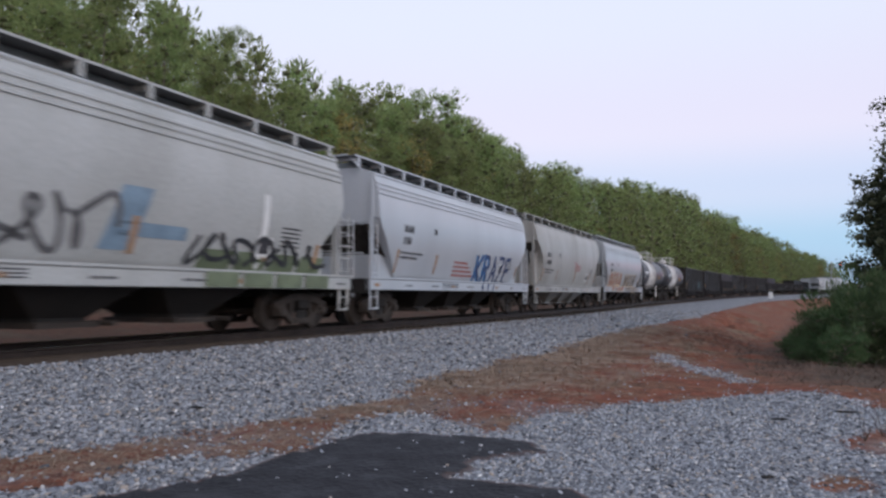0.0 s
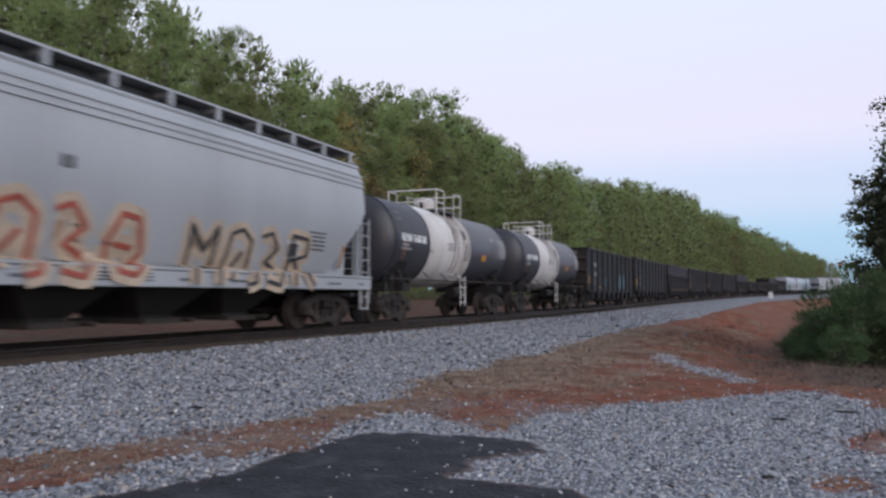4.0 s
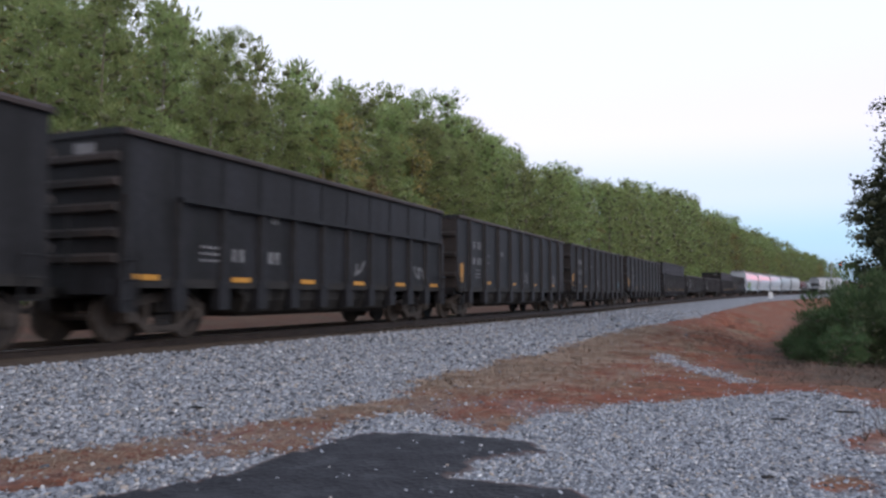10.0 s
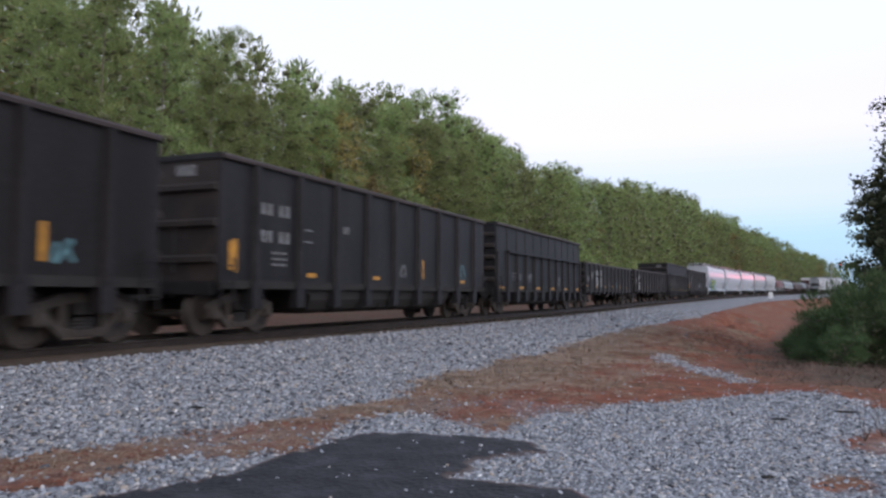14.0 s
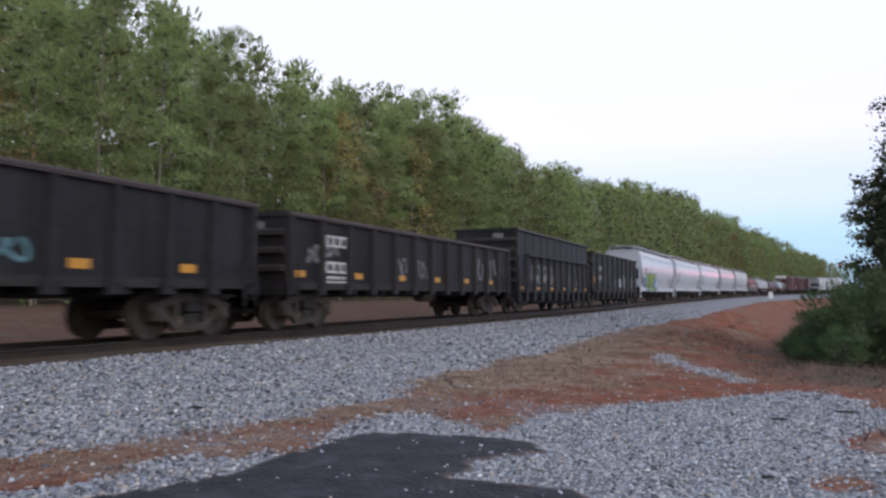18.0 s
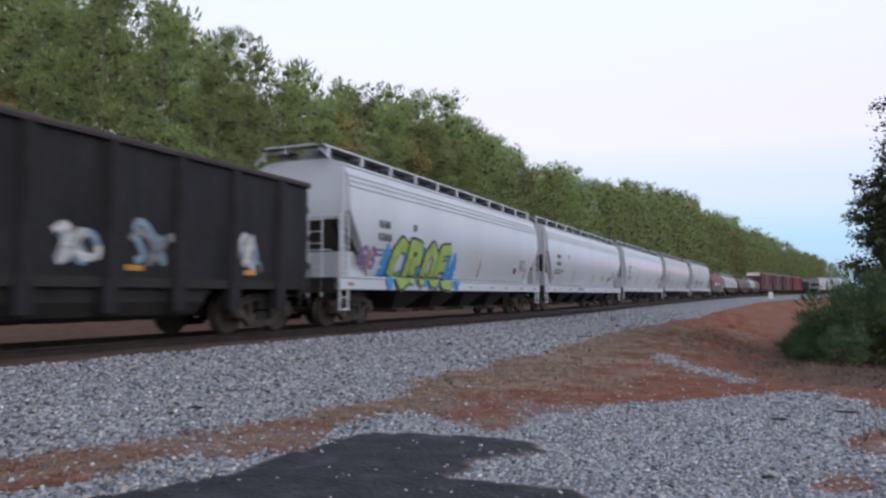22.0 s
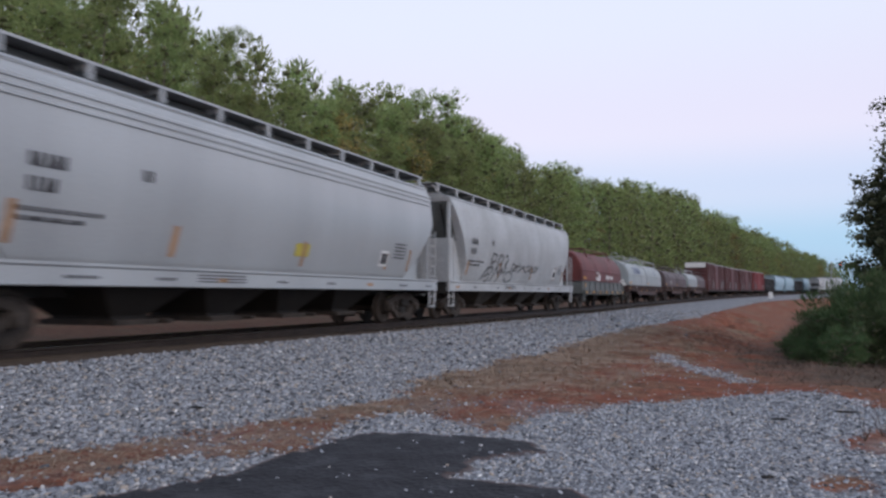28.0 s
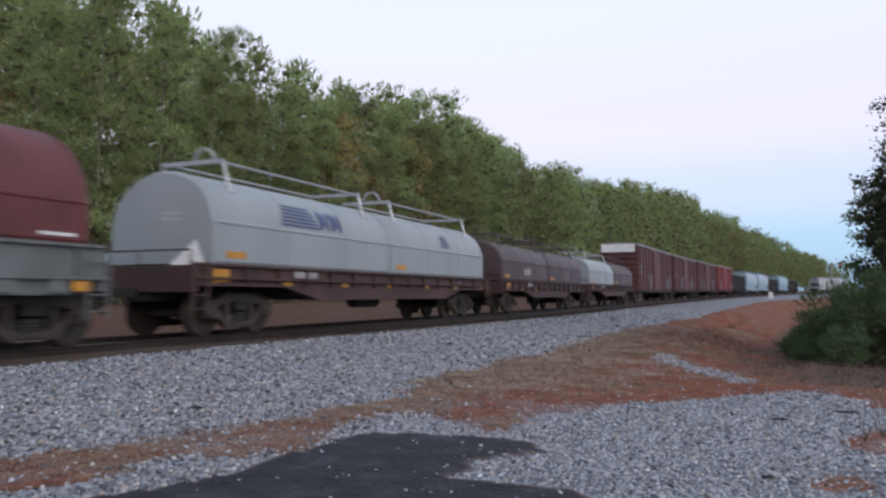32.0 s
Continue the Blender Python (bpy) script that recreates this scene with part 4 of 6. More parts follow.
def patch(bm, x, y0, y1, z0, z1, skew=0.0):
    """A flat plate of paint or lettering on the +x side."""
    vs = [bm.verts.new(p) for p in ((x, y0, z0), (x, y1, z0), (x, y1 + skew, z1), (x, y0 + skew, z1))]
    bm.faces.new(vs)
    back = [bm.verts.new((v.co.x - 0.004, v.co.y, v.co.z)) for v in vs]
    bm.faces.new(list(reversed(back)))
    for i in range(4):
        bm.faces.new((vs[i], back[i], back[(i + 1) % 4], vs[(i + 1) % 4]))


def bars(car, name, material, x, y, z, n, h, w=None, gap=0.5, label=""):
    """A row of n plain bars the size of letters, joined by a hairline, as one part. x: a place or a side's width by height."""
    w = w or h * 0.56
    f = x if callable(x) else (lambda q: x)
    bm = bmesh.new()
    out, back = [], []
    t = 0.012
    for i in range(n):
        y0 = y + i * w * (1 + gap)
        y1 = y0 + w
        out += [(y0, z), (y0, z + h), (y1, z + h), (y1, z + t)]
        if i < n - 1:
            out += [(y1 + w * gap, z + t)]
    out += [(y + (n - 1) * w * (1 + gap) + w, z)]
    loop = [bm.verts.new((f(zz) + 0.008, yy, zz)) for yy, zz in out]
    bm.faces.new(loop)
    return part(name, bm, material, car, label)


def plate(car, name, material, x, y0, y1, z0, z1, skew=0.0, label=""):
    f = x if callable(x) else (lambda q: x)
    bm = bmesh.new()
    vs = []
    n = max(1, int((z1 - z0) / 0.07))
    for i in range(n + 1):
        z = z0 + (z1 - z0) * i / n
        vs.append([bm.verts.new((f(z) + 0.008, y + skew * i / n, z)) for y in (y0, y1)])
    for a, b in zip(vs, vs[1:]):
        bm.faces.new((a[0], a[1], b[1], b[0]))
    return part(name, bm, material, car, label)


GLYPH = dict(
    K=[[(0, 0), (0.02, 1)], [(0.9, 1), (0.08, 0.48), (0.95, 0)]],
    R=[[(0.02, 0), (0, 1), (0.7, 0.95), (0.78, 0.62), (0.08, 0.5)], [(0.3, 0.5), (0.9, 0)]],
    A=[[(0, 0), (0.45, 1), (0.92, 0)], [(0.2, 0.38), (0.72, 0.38)]],
    Z=[[(0, 0.98), (0.92, 1), (0.05, 0.02), (0.98, 0)]],
    E=[[(0.88, 1), (0.06, 0.95), (0.04, 0.05), (0.92, 0)], [(0.08, 0.5), (0.72, 0.52)]],
    C=[[(0.92, 0.85), (0.5, 1), (0.12, 0.72), (0.08, 0.3), (0.45, 0), (0.95, 0.18)]],
    O=[[(0.5, 0), (0.08, 0.3), (0.1, 0.75), (0.5, 1), (0.9, 0.72), (0.9, 0.28), (0.5, 0)]],
    a=[[(0, 0.1), (0.1, 0.9), (0.5, 1), (0.85, 0.8), (0.9, 0.05), (0.6, 0)], [(0.3, 0.3), (0.6, 0.6)]],
    b=[[(0, 0.9), (0.35, 1), (0.7, 0.7), (0.3, 0.45), (0.75, 0.3), (0.6, 0), (0.05, 0.08)]],
    c=[[(0.1, 0), (0.05, 1), (0.5, 0.55), (0.9, 1), (0.85, 0)]],
    d=[[(0, 0.5), (0.3, 0.95), (0.75, 0.9), (0.95, 0.4), (0.6, 0.05), (0.15, 0.1), (0, 0.5)], [(0.2, 0.5), (0.7, 0.45)]],
)


def stroke(bm, pts, wid, f, off):
    """A flat brush stroke along points (y, z) on the side f(z)."""
    fine = []
    for (a0, b0), (a1, b1) in zip(pts, pts[1:]):
        n = max(1, int(math.hypot(a1 - a0, b1 - b0) / 0.07))
        fine += [(a0 + (a1 - a0) * i / n, b0 + (b1 - b0) * i / n) for i in range(n)]
    fine.append(pts[-1])
    row = []
    for i, (y, z) in enumerate(fine):
        ya, za = fine[max(0, i - 1)]
        yb, zb = fine[min(len(fine) - 1, i + 1)]
        d = math.hypot(yb - ya, zb - za) or 1
        ny, nz = -(zb - za) / d * wid / 2, (yb - ya) / d * wid / 2
        row.append([bm.verts.new((f(z + k * nz) + off, y + k * ny, z + k * nz)) for k in (-1, -0.6, -0.2, 0.2, 0.6, 1)])
    for a, b in zip(row, row[1:]):
        for k in range(5):
            bm.faces.new((a[k], a[k + 1], b[k + 1], b[k]))


def tag(car, word, y0, z0, w, h, wid, material, f, off=0.012, lean=0.0, label="", name="graffiti_letter", step=1.25):
    """Sprayed letters on the car's side, each a part of its own."""
    g = f if callable(f) else (lambda q: f)
    for i, ch in enumerate(word):
        if ch == " ":
            continue
        bm = bmesh.new()
        for k, st in enumerate(GLYPH[ch]):
            stroke(bm, [(y0 + i * w * step + a * w + lean * b, z0 + b * h) for a, b in st], wid, g, off + 0.001 * k)
        part(name, bm, material, car, label)


def scrawl(car, y, z, w, h, wid, material, f, rnd, label="worn pale paint scrawl"):
    """A loose sprayed squiggle, no letter."""
    g = f if callable(f) else (lambda q: f)
    a, b, c = rnd.uniform(1.2, 2.4), rnd.uniform(0, 6.28), rnd.uniform(0, 6.28)
    pts = []
    for i in range(26):
        u = i / 25
        pts.append((y + w * (u + 0.22 * math.sin(6.28 * a * u + c)), z + h * (0.5 + 0.42 * math.sin(6.28 * a * 0.8 * u + b) + 0.08 * math.sin(17 * u))))
    bm = bmesh.new()
    stroke(bm, pts, wid, g, 0.007)
    part("paint_scrawl", bm, material, car, label)


# Half-width of a covered hopper's side by height.
HOP_SIDE = [(1.33, 1.24), (1.6, 1.36), (2.0, 1.48), (2.4, 1.555), (2.75, 1.595), (3.05, 1.605), (3.2, 1.60), (3.45, 1.58), (3.6, 1.56), (3.85, 1.52), (4.05, 1.47), (4.25, 1.38), (4.38, 1.22), (4.45, 1.02), (4.49, 0.70), (4.50, 0.0)]


def hop_x(z):
    return float(np.interp(z, [a for a, _ in HOP_SIDE], [b for _, b in HOP_SIDE]))


def covered_hopper(length, paint, label, bays=3, cut=1.55, top=0.0, ribs=3, seed=0, bay_paint=None, cutz=2.95, cutlow=1.33):
    rnd = random.Random(seed)
    car = new("covered_hopper")
    tagged(car, label, "covered hopper", "cars of the freight train")
    he = length / 2 - 0.55
    hb = he - 0.45
    bm = bmesh.new()
    lv = []
    for z, x in HOP_SIDE[:-1]:
        k = min(1.0, max(0.0, (cutz - z) / (cutz - cutlow)))
        y = hb - cut * k
        zz = z + top * max(0, (z - 1.33) / 3)
        lv.append([(sx * x, yy, zz) for sx, yy in ((1, -y), (1, -y * 0.5), (1, 0), (1, y * 0.5), (1, y), (-1, y), (-1, 0), (-1, -y))])
    rings(bm, lv)
    part("body", bm, paint, car, smooth=True)
    T = lambda z: z + top * max(0, (z - 1.33) / 3)
    # pressed ribs under the eave, and the roof edge
    for sx in (-1, 1):
        for i in range(ribs):
            z = 3.74 + i * 0.14
            x = hop_x(z)
            bm = bmesh.new()
            rings(bm, [[(sx * (x + a), yy, T(z + b)) for a, b in ((-0.03, -0.03), (0.036, -0.022), (0.03, 0.03), (-0.03, 0.065))] for yy in (-hb, 0, hb)])
            part("side_rib", bm, paint, car)
        bm = bmesh.new()
        rings(bm, [[(sx * a, yy, T(b)) for a, b in ((1.28, 4.30), (1.39, 4.25), (1.40, 4.29), (1.30, 4.36))] for yy in (-hb, 0, hb)])
        part("eave", bm, paint, car)
        # side sill
        bm = bmesh.new()
        rings(bm, [[(sx * a, yy, b) for a, b in ((1.40, 0.98), (1.55, 0.98), (1.565, 1.0), (1.565, 1.27), (1.60, 1.30), (1.60, 1.345), (1.40, 1.345))] for yy in (-he, 0, he)])
        part("side_sill", bm, paint, car)
    # centre sill and end floors
    bm = B(box, -0.3, 0.3, -he, he, 0.80, 1.15)
    for sy in (-1, 1):
        box(bm, -1.5, 1.5, sy * he - (0.12 if sy > 0 else 0), sy * he + (0 if sy > 0 else 0.12), 0.9, 1.30)
        box(bm, -1.45, 1.45, min(sy * he, sy * (he - 1.9)), max(sy * he, sy * (he - 1.9)), 1.16, 1.20)
    part("centre_sill", bm, M["under"], car)
    # slope braces behind the cut corners, coloured dark for the shade there
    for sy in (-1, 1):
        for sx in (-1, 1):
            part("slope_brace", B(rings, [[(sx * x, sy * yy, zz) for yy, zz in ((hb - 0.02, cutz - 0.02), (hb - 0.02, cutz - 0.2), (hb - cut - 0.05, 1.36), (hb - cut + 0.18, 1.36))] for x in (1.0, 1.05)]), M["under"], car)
        # thin sheet over the upper slope, shade and grime together in its dark colour
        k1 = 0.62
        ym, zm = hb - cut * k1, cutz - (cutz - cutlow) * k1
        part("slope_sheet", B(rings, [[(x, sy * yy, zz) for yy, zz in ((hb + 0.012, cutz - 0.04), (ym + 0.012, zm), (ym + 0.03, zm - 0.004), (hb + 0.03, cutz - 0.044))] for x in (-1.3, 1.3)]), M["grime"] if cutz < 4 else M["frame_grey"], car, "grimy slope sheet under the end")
        zk = cutlow + (cutz - cutlow) * 0.42
        part("end_bulkhead", B(box, -1.22, 1.22, sy * (hb - 0.45) - 0.03, sy * (hb - 0.45) + 0.03, 1.2, zk), paint, car)
        for sx in (-1, 1):
            part("shear_panel", B(box, sx * 1.2 - 0.015, sx * 1.2 + 0.015, min(sy * (hb - 0.48), sy * (hb - cut)), max(sy * (hb - 0.48), sy * (hb - cut)), 1.3, zk), paint, car)
    # hopper bays
    span = 2 * (he - 3.6)
    for i in range(bays):
        yc = -span / 2 + span * (i + 0.5) / bays
        w = span / bays * 0.5
        bm = bmesh.new()
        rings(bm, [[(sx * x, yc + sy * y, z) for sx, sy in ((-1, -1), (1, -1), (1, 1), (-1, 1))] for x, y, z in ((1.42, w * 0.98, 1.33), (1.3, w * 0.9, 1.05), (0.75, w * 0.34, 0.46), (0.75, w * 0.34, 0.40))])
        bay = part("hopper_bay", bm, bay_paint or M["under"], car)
        bm = B(box, -0.95, 0.95, yc - w * 0.40, yc + w * 0.40, 0.30, 0.40)
        bar(bm, (0.6, yc + w * 0.5, 0.36), (1.15, yc + w * 0.5, 0.36), 0.05)
        part("outlet_gate", bm, M["truck"], bay)
    # roof walks on both sides of the hatches
    zt = T(4.56)
    for sx in (-1, 1):
        wk = part("running_board", B(box, min(sx * 0.3, sx * 1.02), max(sx * 0.3, sx * 1.02), -he, he, zt + 0.19, zt + 0.22), M["walkway"], car, "dark open roof walk")
        part("board_edge", B(box, min(sx * 1.02, sx * 1.045), max(sx * 1.02, sx * 1.045), -he, he, zt + 0.185, zt + 0.23), paint, wk)
        n = 11
        bm = bmesh.new()
        box(bm, min(sx * 0.98, sx * 1.05), max(sx * 0.98, sx * 1.05), -0.055, 0.055, -0.08, 0.23)
        box(bm, min(sx * 0.3, sx * 1.0), max(sx * 0.3, sx * 1.0), -0.03, 0.03, 0.1, 0.19)
        me = mesh_of("board_bracket", bm, paint)
        for i in range(n):
            shared("board_bracket", me, wk, pose(0, -he + 0.25 + (2 * he - 0.5) * i / (n - 1), zt))
    part("hatch_trough", B(box, -0.62, 0.62, -hb + 0.4, hb - 0.4, zt - 0.06, zt + 0.17), M["frame_grey"], car)
    for i in range(4):
        y = -hb + 2 * hb * (i + 0.5) / 4
        part("hatch_cover", B(rings, [[(r * math.cos(t) * 0.42, y + r * math.sin(t) * 0.42, zt + 0.12 + z) for t in (math.pi * q / 8 for q in range(16))] for r, z in ((1, 0.0), (1, 0.1), (0.6, 0.16))]), paint, car)
    # ends: corner posts, cage ladders, hand rails
    for sy in (-1, 1):
        for sx in (-1, 1):
            part("corner_post", B(box, sx * 1.36 - 0.05, sx * 1.36 + 0.05, sy * (hb + 0.02) - 0.05, sy * (hb + 0.02) + 0.05, 1.2, T(4.1)), paint, car)
        if cutz < 4:
            part("end_sheet", B(box, -1.31, 1.31, sy * hb - 0.02, sy * hb + 0.05, cutz - 0.09, T(4.15)), paint, car)
        for sx in (-1, 1):
            bm = bmesh.new()
            ladder(bm, sx * 1.52, sy * (he - 0.05) - (0.42 if sy > 0 else 0), 0.62, 2.95, 0.42, "y", 7)
            part("side_ladder", bm, paint, car)
            bm = bmesh.new()
            ladder(bm, sx * 1.0 if sx < 0 else 1.0, sy * (he - 0.02), 0.8, 2.95, 0.42 * -sx, "x", 7)
            part("end_ladder", bm, paint, car)
            bm = B(box, sx * 1.5 - 0.05, sx * 1.5 + 0.05, sy * (he - 0.3) - 0.22, sy * (he - 0.3) + 0.22, 0.45, 0.49)
            for dy in (-0.2, 0.2):
                box(bm, sx * 1.5 - 0.02, sx * 1.5 + 0.02, sy * (he - 0.3) + dy - 0.02, sy * (he - 0.3) + dy + 0.02, 0.45, 1.0)
            part("sill_step", bm, paint, car)
        for sx in (-1, 1):
            part("end_strut", B(bar, (sx * 1.2, sy * (he - 0.1), zt - 0.2), (sx * 0.8, sy * (he - 0.1), zt + 0.2), 0.03), paint, car)
        part("end_rail", B(bar, (-0.8, sy * he, zt + 0.22), (0.8, sy * he, zt + 0.22), 0.025), paint, car)
        part("end_rail", B(bar, (-1.3, sy * he, 2.0), (1.3, sy * he, 2.0), 0.02), paint, car)
    part("brake_cylinder", B(bar, (0.55, -he + 1.3, 1.45), (0.55, -he + 1.9, 1.45), 0.16, 12), M["under"], car)
    # reporting marks as bars, data panels, rust
    y0 = -hb + 1.6
    for z, n, h in ((2.74, 5, 0.24), (2.38, 6 if rnd.random() < 0.5 else 4, 0.24)):
        bars(car, "reporting_mark", M["ink"], hop_x, y0, z, n, h * 0.9, w=0.085, gap=0.7, label="plain dark bars in place of reporting marks")
    for i in range(2):
        bars(car, "weight_line", M["ink"], hop_x, y0 - 0.1, 2.08 - 0.14 * i, 9 - 2 * i, 0.07, w=0.12)
    bars(car, "small_stencil", M["ink"], hop_x, y0 + 2.2, 2.8, 2, 0.2, w=0.1)
    y1 = hb - 2.6
    for i in range(5):
        bars(car, "data_line", M["ink"], hop_x, y1, 2.32 - 0.1 * i, 5, 0.04, w=0.13, gap=0.15)
    plate(car, "panel_border", M["post"], lambda q: hop_x(q) + 0.004, y1 - 0.82, y1 - 0.32, 1.66, 2.1, label="white border of the data panel")
    plate(car, "data_panel", M["ink"], lambda q: hop_x(q) + 0.01, y1 - 0.75, y1 - 0.39, 1.73, 2.03)
    for i in range(3):
        bars(car, "sill_stencil", M["ink"], 1.562, -hb * 0.35, 1.08 + 0.06 * i, 8, 0.03, w=0.15, gap=0.2)
    for k in (-0.84, -0.42, 0.12, 0.62, 0.83):
        y = hb * k + rnd.uniform(-0.2, 0.2)
        f = lambda q: hop_x(q) + 0.002
        plate(car, "rust_streak", M["rust_faint"], f, y, y + rnd.uniform(0.1, 0.17), 1.5 + rnd.uniform(0, 0.1), 2.05 + rnd.uniform(0, 0.2), label="faded orange strip above the sill")
    for k in range(9):
        y = -he + 0.5 + (2 * he - 1.4) * k / 8 + rnd.uniform(-0.3, 0.3)
        if k % 3 == 0:
            plate(car, "sill_reflector", M["rust_faint"], 1.562, y, y + 0.3, 1.08, 1.17, label="small faded reflector on the sill")
        else:
            bars(car, "sill_stencil", M["ink"], 1.562, y, 1.1, rnd.randrange(3, 8), 0.05, w=0.07, gap=0.4)
    running_gear(car, length)
    return car


def tank_car(length, label, seed=0):
    car = tagged(new("tank_car"), label, "tank car", "cars of the freight train")
    R, zc = 1.41, 2.54
    hb = length / 2 - 0.85
    seg = 40

    def shell(y0, y1, r, caps):
        bm = bmesh.new()
        ys = [(y0, r), (y1, r)]
        if caps[0]:
            ys = [(y0 - 0.55 * math.sin(a), r * math.cos(a)) for a in (1.5, 1.3, 1.05, 0.8, 0.5, 0.25)] + ys
        if caps[1]:
            ys += [(y1 + 0.55 * math.sin(a), r * math.cos(a)) for a in (0.25, 0.5, 0.8, 1.05, 1.3, 1.5)]
        rings(bm, [[(q * math.cos(t), y, zc + q * math.sin(t)) for t in (2 * math.pi * i / seg for i in range(seg))] for y, q in ys])
        return bm

    part("tank", shell(-hb + 0.55, hb - 0.55, R, (1, 1)), M["black"], car, smooth=True)
    part("white_band", shell(-2.7, 1.0, R + 0.008, (0, 0)), M["band"], car, "dirty white band round the tank", smooth=True)
    for y in (-hb + 0.5, hb - 0.5, -2.7, 1.0, -0.85):
        part("tank_seam", shell(y - 0.03, y + 0.03, R + 0.016, (0, 0)), M["black"] if abs(y) > 1 else M["band"], car, smooth=True)
    # dome, valve and platform with its rails
    bm = bmesh.new()
    rings(bm, [[(r * math.cos(t), r * math.sin(t), zc + R + z) for t in (2 * math.pi * i / 20 for i in range(20))] for r, z in ((0.3, -0.1), (0.34, 0.1), (0.36, 0.26), (0.28, 0.42), (0.1, 0.47))])
    part("valve_dome", bm, M["band"], car, smooth=True)
    bm = B(box, -0.25, 0.25, 0.55, 1.0, zc + R - 0.08, zc + R + 0.12)
    bar(bm, (0.2, -0.75, zc + R - 0.1), (0.2, -0.75, zc + R + 0.25), 0.06)
    part("manway", bm, M["truck"], car)
    pf = part("platform", B(box, -0.95, 0.95, -1.1, 1.1, zc + R - 0.12, zc + R - 0.07), M["walkway"], car)
    for sx in (-1, 1):
        for sy in (-1, 1):
            bm = bmesh.new()
            z0, z1 = zc + R - 0.35, zc + R + 0.62
            for y in (sy * 0.45, sy * 1.12):
                bar(bm, (sx * 0.95, y, z0), (sx * 0.95, y, z1), 0.026)
            for z in (z1, z1 - 0.45):
                bar(bm, (sx * 0.95, sy * 0.45, z), (sx * 0.95, sy * 1.12, z), 0.024)
            part("hand_rail", bm, M["band"], pf, "pale painted safety rail")
    for sy in (-1, 1):
        bm = bmesh.new()
        for z in (zc + R + 0.62, zc + R + 0.2):
            bar(bm, (-0.95, sy * 1.12, z), (0.95, sy * 1.12, z), 0.024)
        part("cross_rail", bm, M["band"], pf)
    for sx in (-1, 1):
        bm = bmesh.new()
        ladder(bm, sx * 1.5, -0.22, 0.45, 1.5, 0.44, "y", 4)
        for z in (1.48, 1.3):
            bar(bm, (sx * 1.5, -0.22, z), (sx * 1.0, -0.22, z + 0.1), 0.02)
        part("side_ladder", bm, M["band"], car)
        bm = bmesh.new()
        for yy in (-hb, hb):
            bar(bm, (sx * 1.5, yy, 0.8), (sx * 1.5, yy, 1.45), 0.022)
        bar(bm, (sx * 1.5, -hb - 0.2, 1.32), (sx * 1.5, hb + 0.2, 1.32), 0.024)
        for i in range(9):
            y = -hb + 2 * hb * i / 8
            bar(bm, (sx * 1.5, y, 1.32), (sx * 1.2, y, 1.6), 0.016)
        part("safety_rail", bm, M["truck"], car, "thin dusty grab rail along the tank")
    for sy in (-1, 1):
        bm = B(box, -0.28, 0.28, sy * (hb + 0.2) - 1.6, sy * (hb + 0.2) + 1.6 - (1.3 if sy > 0 else 0), 0.82, 1.12)
        box(bm, -1.45, 1.45, sy * (length / 2 - 0.62) - 0.08, sy * (length / 2 - 0.62) + 0.08, 0.95, 1.2)
        part("stub_sill", bm, M["under"], car)
        bm = bmesh.new()
        y = sy * (hb - 1.2)
        rings(bm, [[(x * math.cos(t), y + yy, zc - 0.02 + x * math.sin(t)) for t in [math.pi * (1.15 + 0.7 * i / 10) for i in range(11)]] + [(0.7, y + yy, 0.95), (-0.7, y + yy, 0.95)][::1] for x, yy in ((R + 0.03, -0.3), (R + 0.03, 0.3))])
        part("saddle", bm, M["under"], car)
        bm = bmesh.new()
        box(bm, -1.4, 1.4, y - 0.25, y + 0.25, 0.95, 1.2)
        for sx in (-1, 1):
            bar(bm, (sx * 1.3, y, 1.1), (sx * 1.05, y, 1.7), 0.06)
            ladder(bm, sx * 1.45, sy * (length / 2 - 0.7) - 0.2, 0.5, 1.5, 0.4, "y", 3)
        part("end_platform", bm, M["under"], car)
    part("air_tank", B(bar, (0.5, 1.2, 0.95), (0.5, 2.3, 0.95), 0.2, 12), M["under"], car)
    rnd = random.Random(seed)

    def tx(z):
        return math.sqrt(max(0.01, R * R - (z - zc) ** 2))

    sd = lambda q: tx(q) + 0.008
    TY = -4.75
    for z, y, n, h, mt in ((2.5, TY, 4, 0.24, "post"), (2.5, TY + 0.85, 5, 0.24, "post"), (2.36, TY, 11, 0.06, "mark"), (2.24, TY, 13, 0.07, "mark"), (2.26, -hb + 2.9, 6, 0.06, "mark_dim"), (3.35, -hb + 0.75, 6, 0.1, "mark_dim"), (3.12, -hb + 0.75, 4, 0.1, "mark_dim"), (3.0, hb - 2.2, 5, 0.11, "mark"), (2.65, hb - 2.2, 4, 0.12, "mark_dim"), (2.3, hb - 2.0, 3, 0.26, "mark_dim")):
        bars(car, "lettering", M[mt], sd, y, z, n, h, w=h * 0.5, gap=0.6, label="plain white bars in place of lettering")
    for i in range(8):
        bars(car, "data_line", M["mark"], sd, hb - 1.35, 3.05 - 0.1 * i, 5, 0.05, w=0.15, gap=0.15)
    for i in range(7):
        bars(car, "stencil_line", M["ink"], sd, 0.45, 2.7 - 0.1 * i, 6, 0.035, w=0.12, gap=0.15)
        if i < 3:
            bars(car, "stencil_line", M["ink"], sd, -1.2, 2.6 - 0.1 * i, 6, 0.03, w=0.11, gap=0.15)
    plate(car, "placard", M["yellow"], sd, hb - 3.35, hb - 2.85, 2.15, 2.38, label="orange placard")
    plate(car, "stain", M["ink"], sd, 0.25, 0.6, 2.85, 3.2, 0.1, "dark stain below the dome")
    plate(car, "reflector", M["rust"], sd, -hb + 1.0, -hb + 1.12, 1.9, 2.5, label="worn yellow reflector strip")
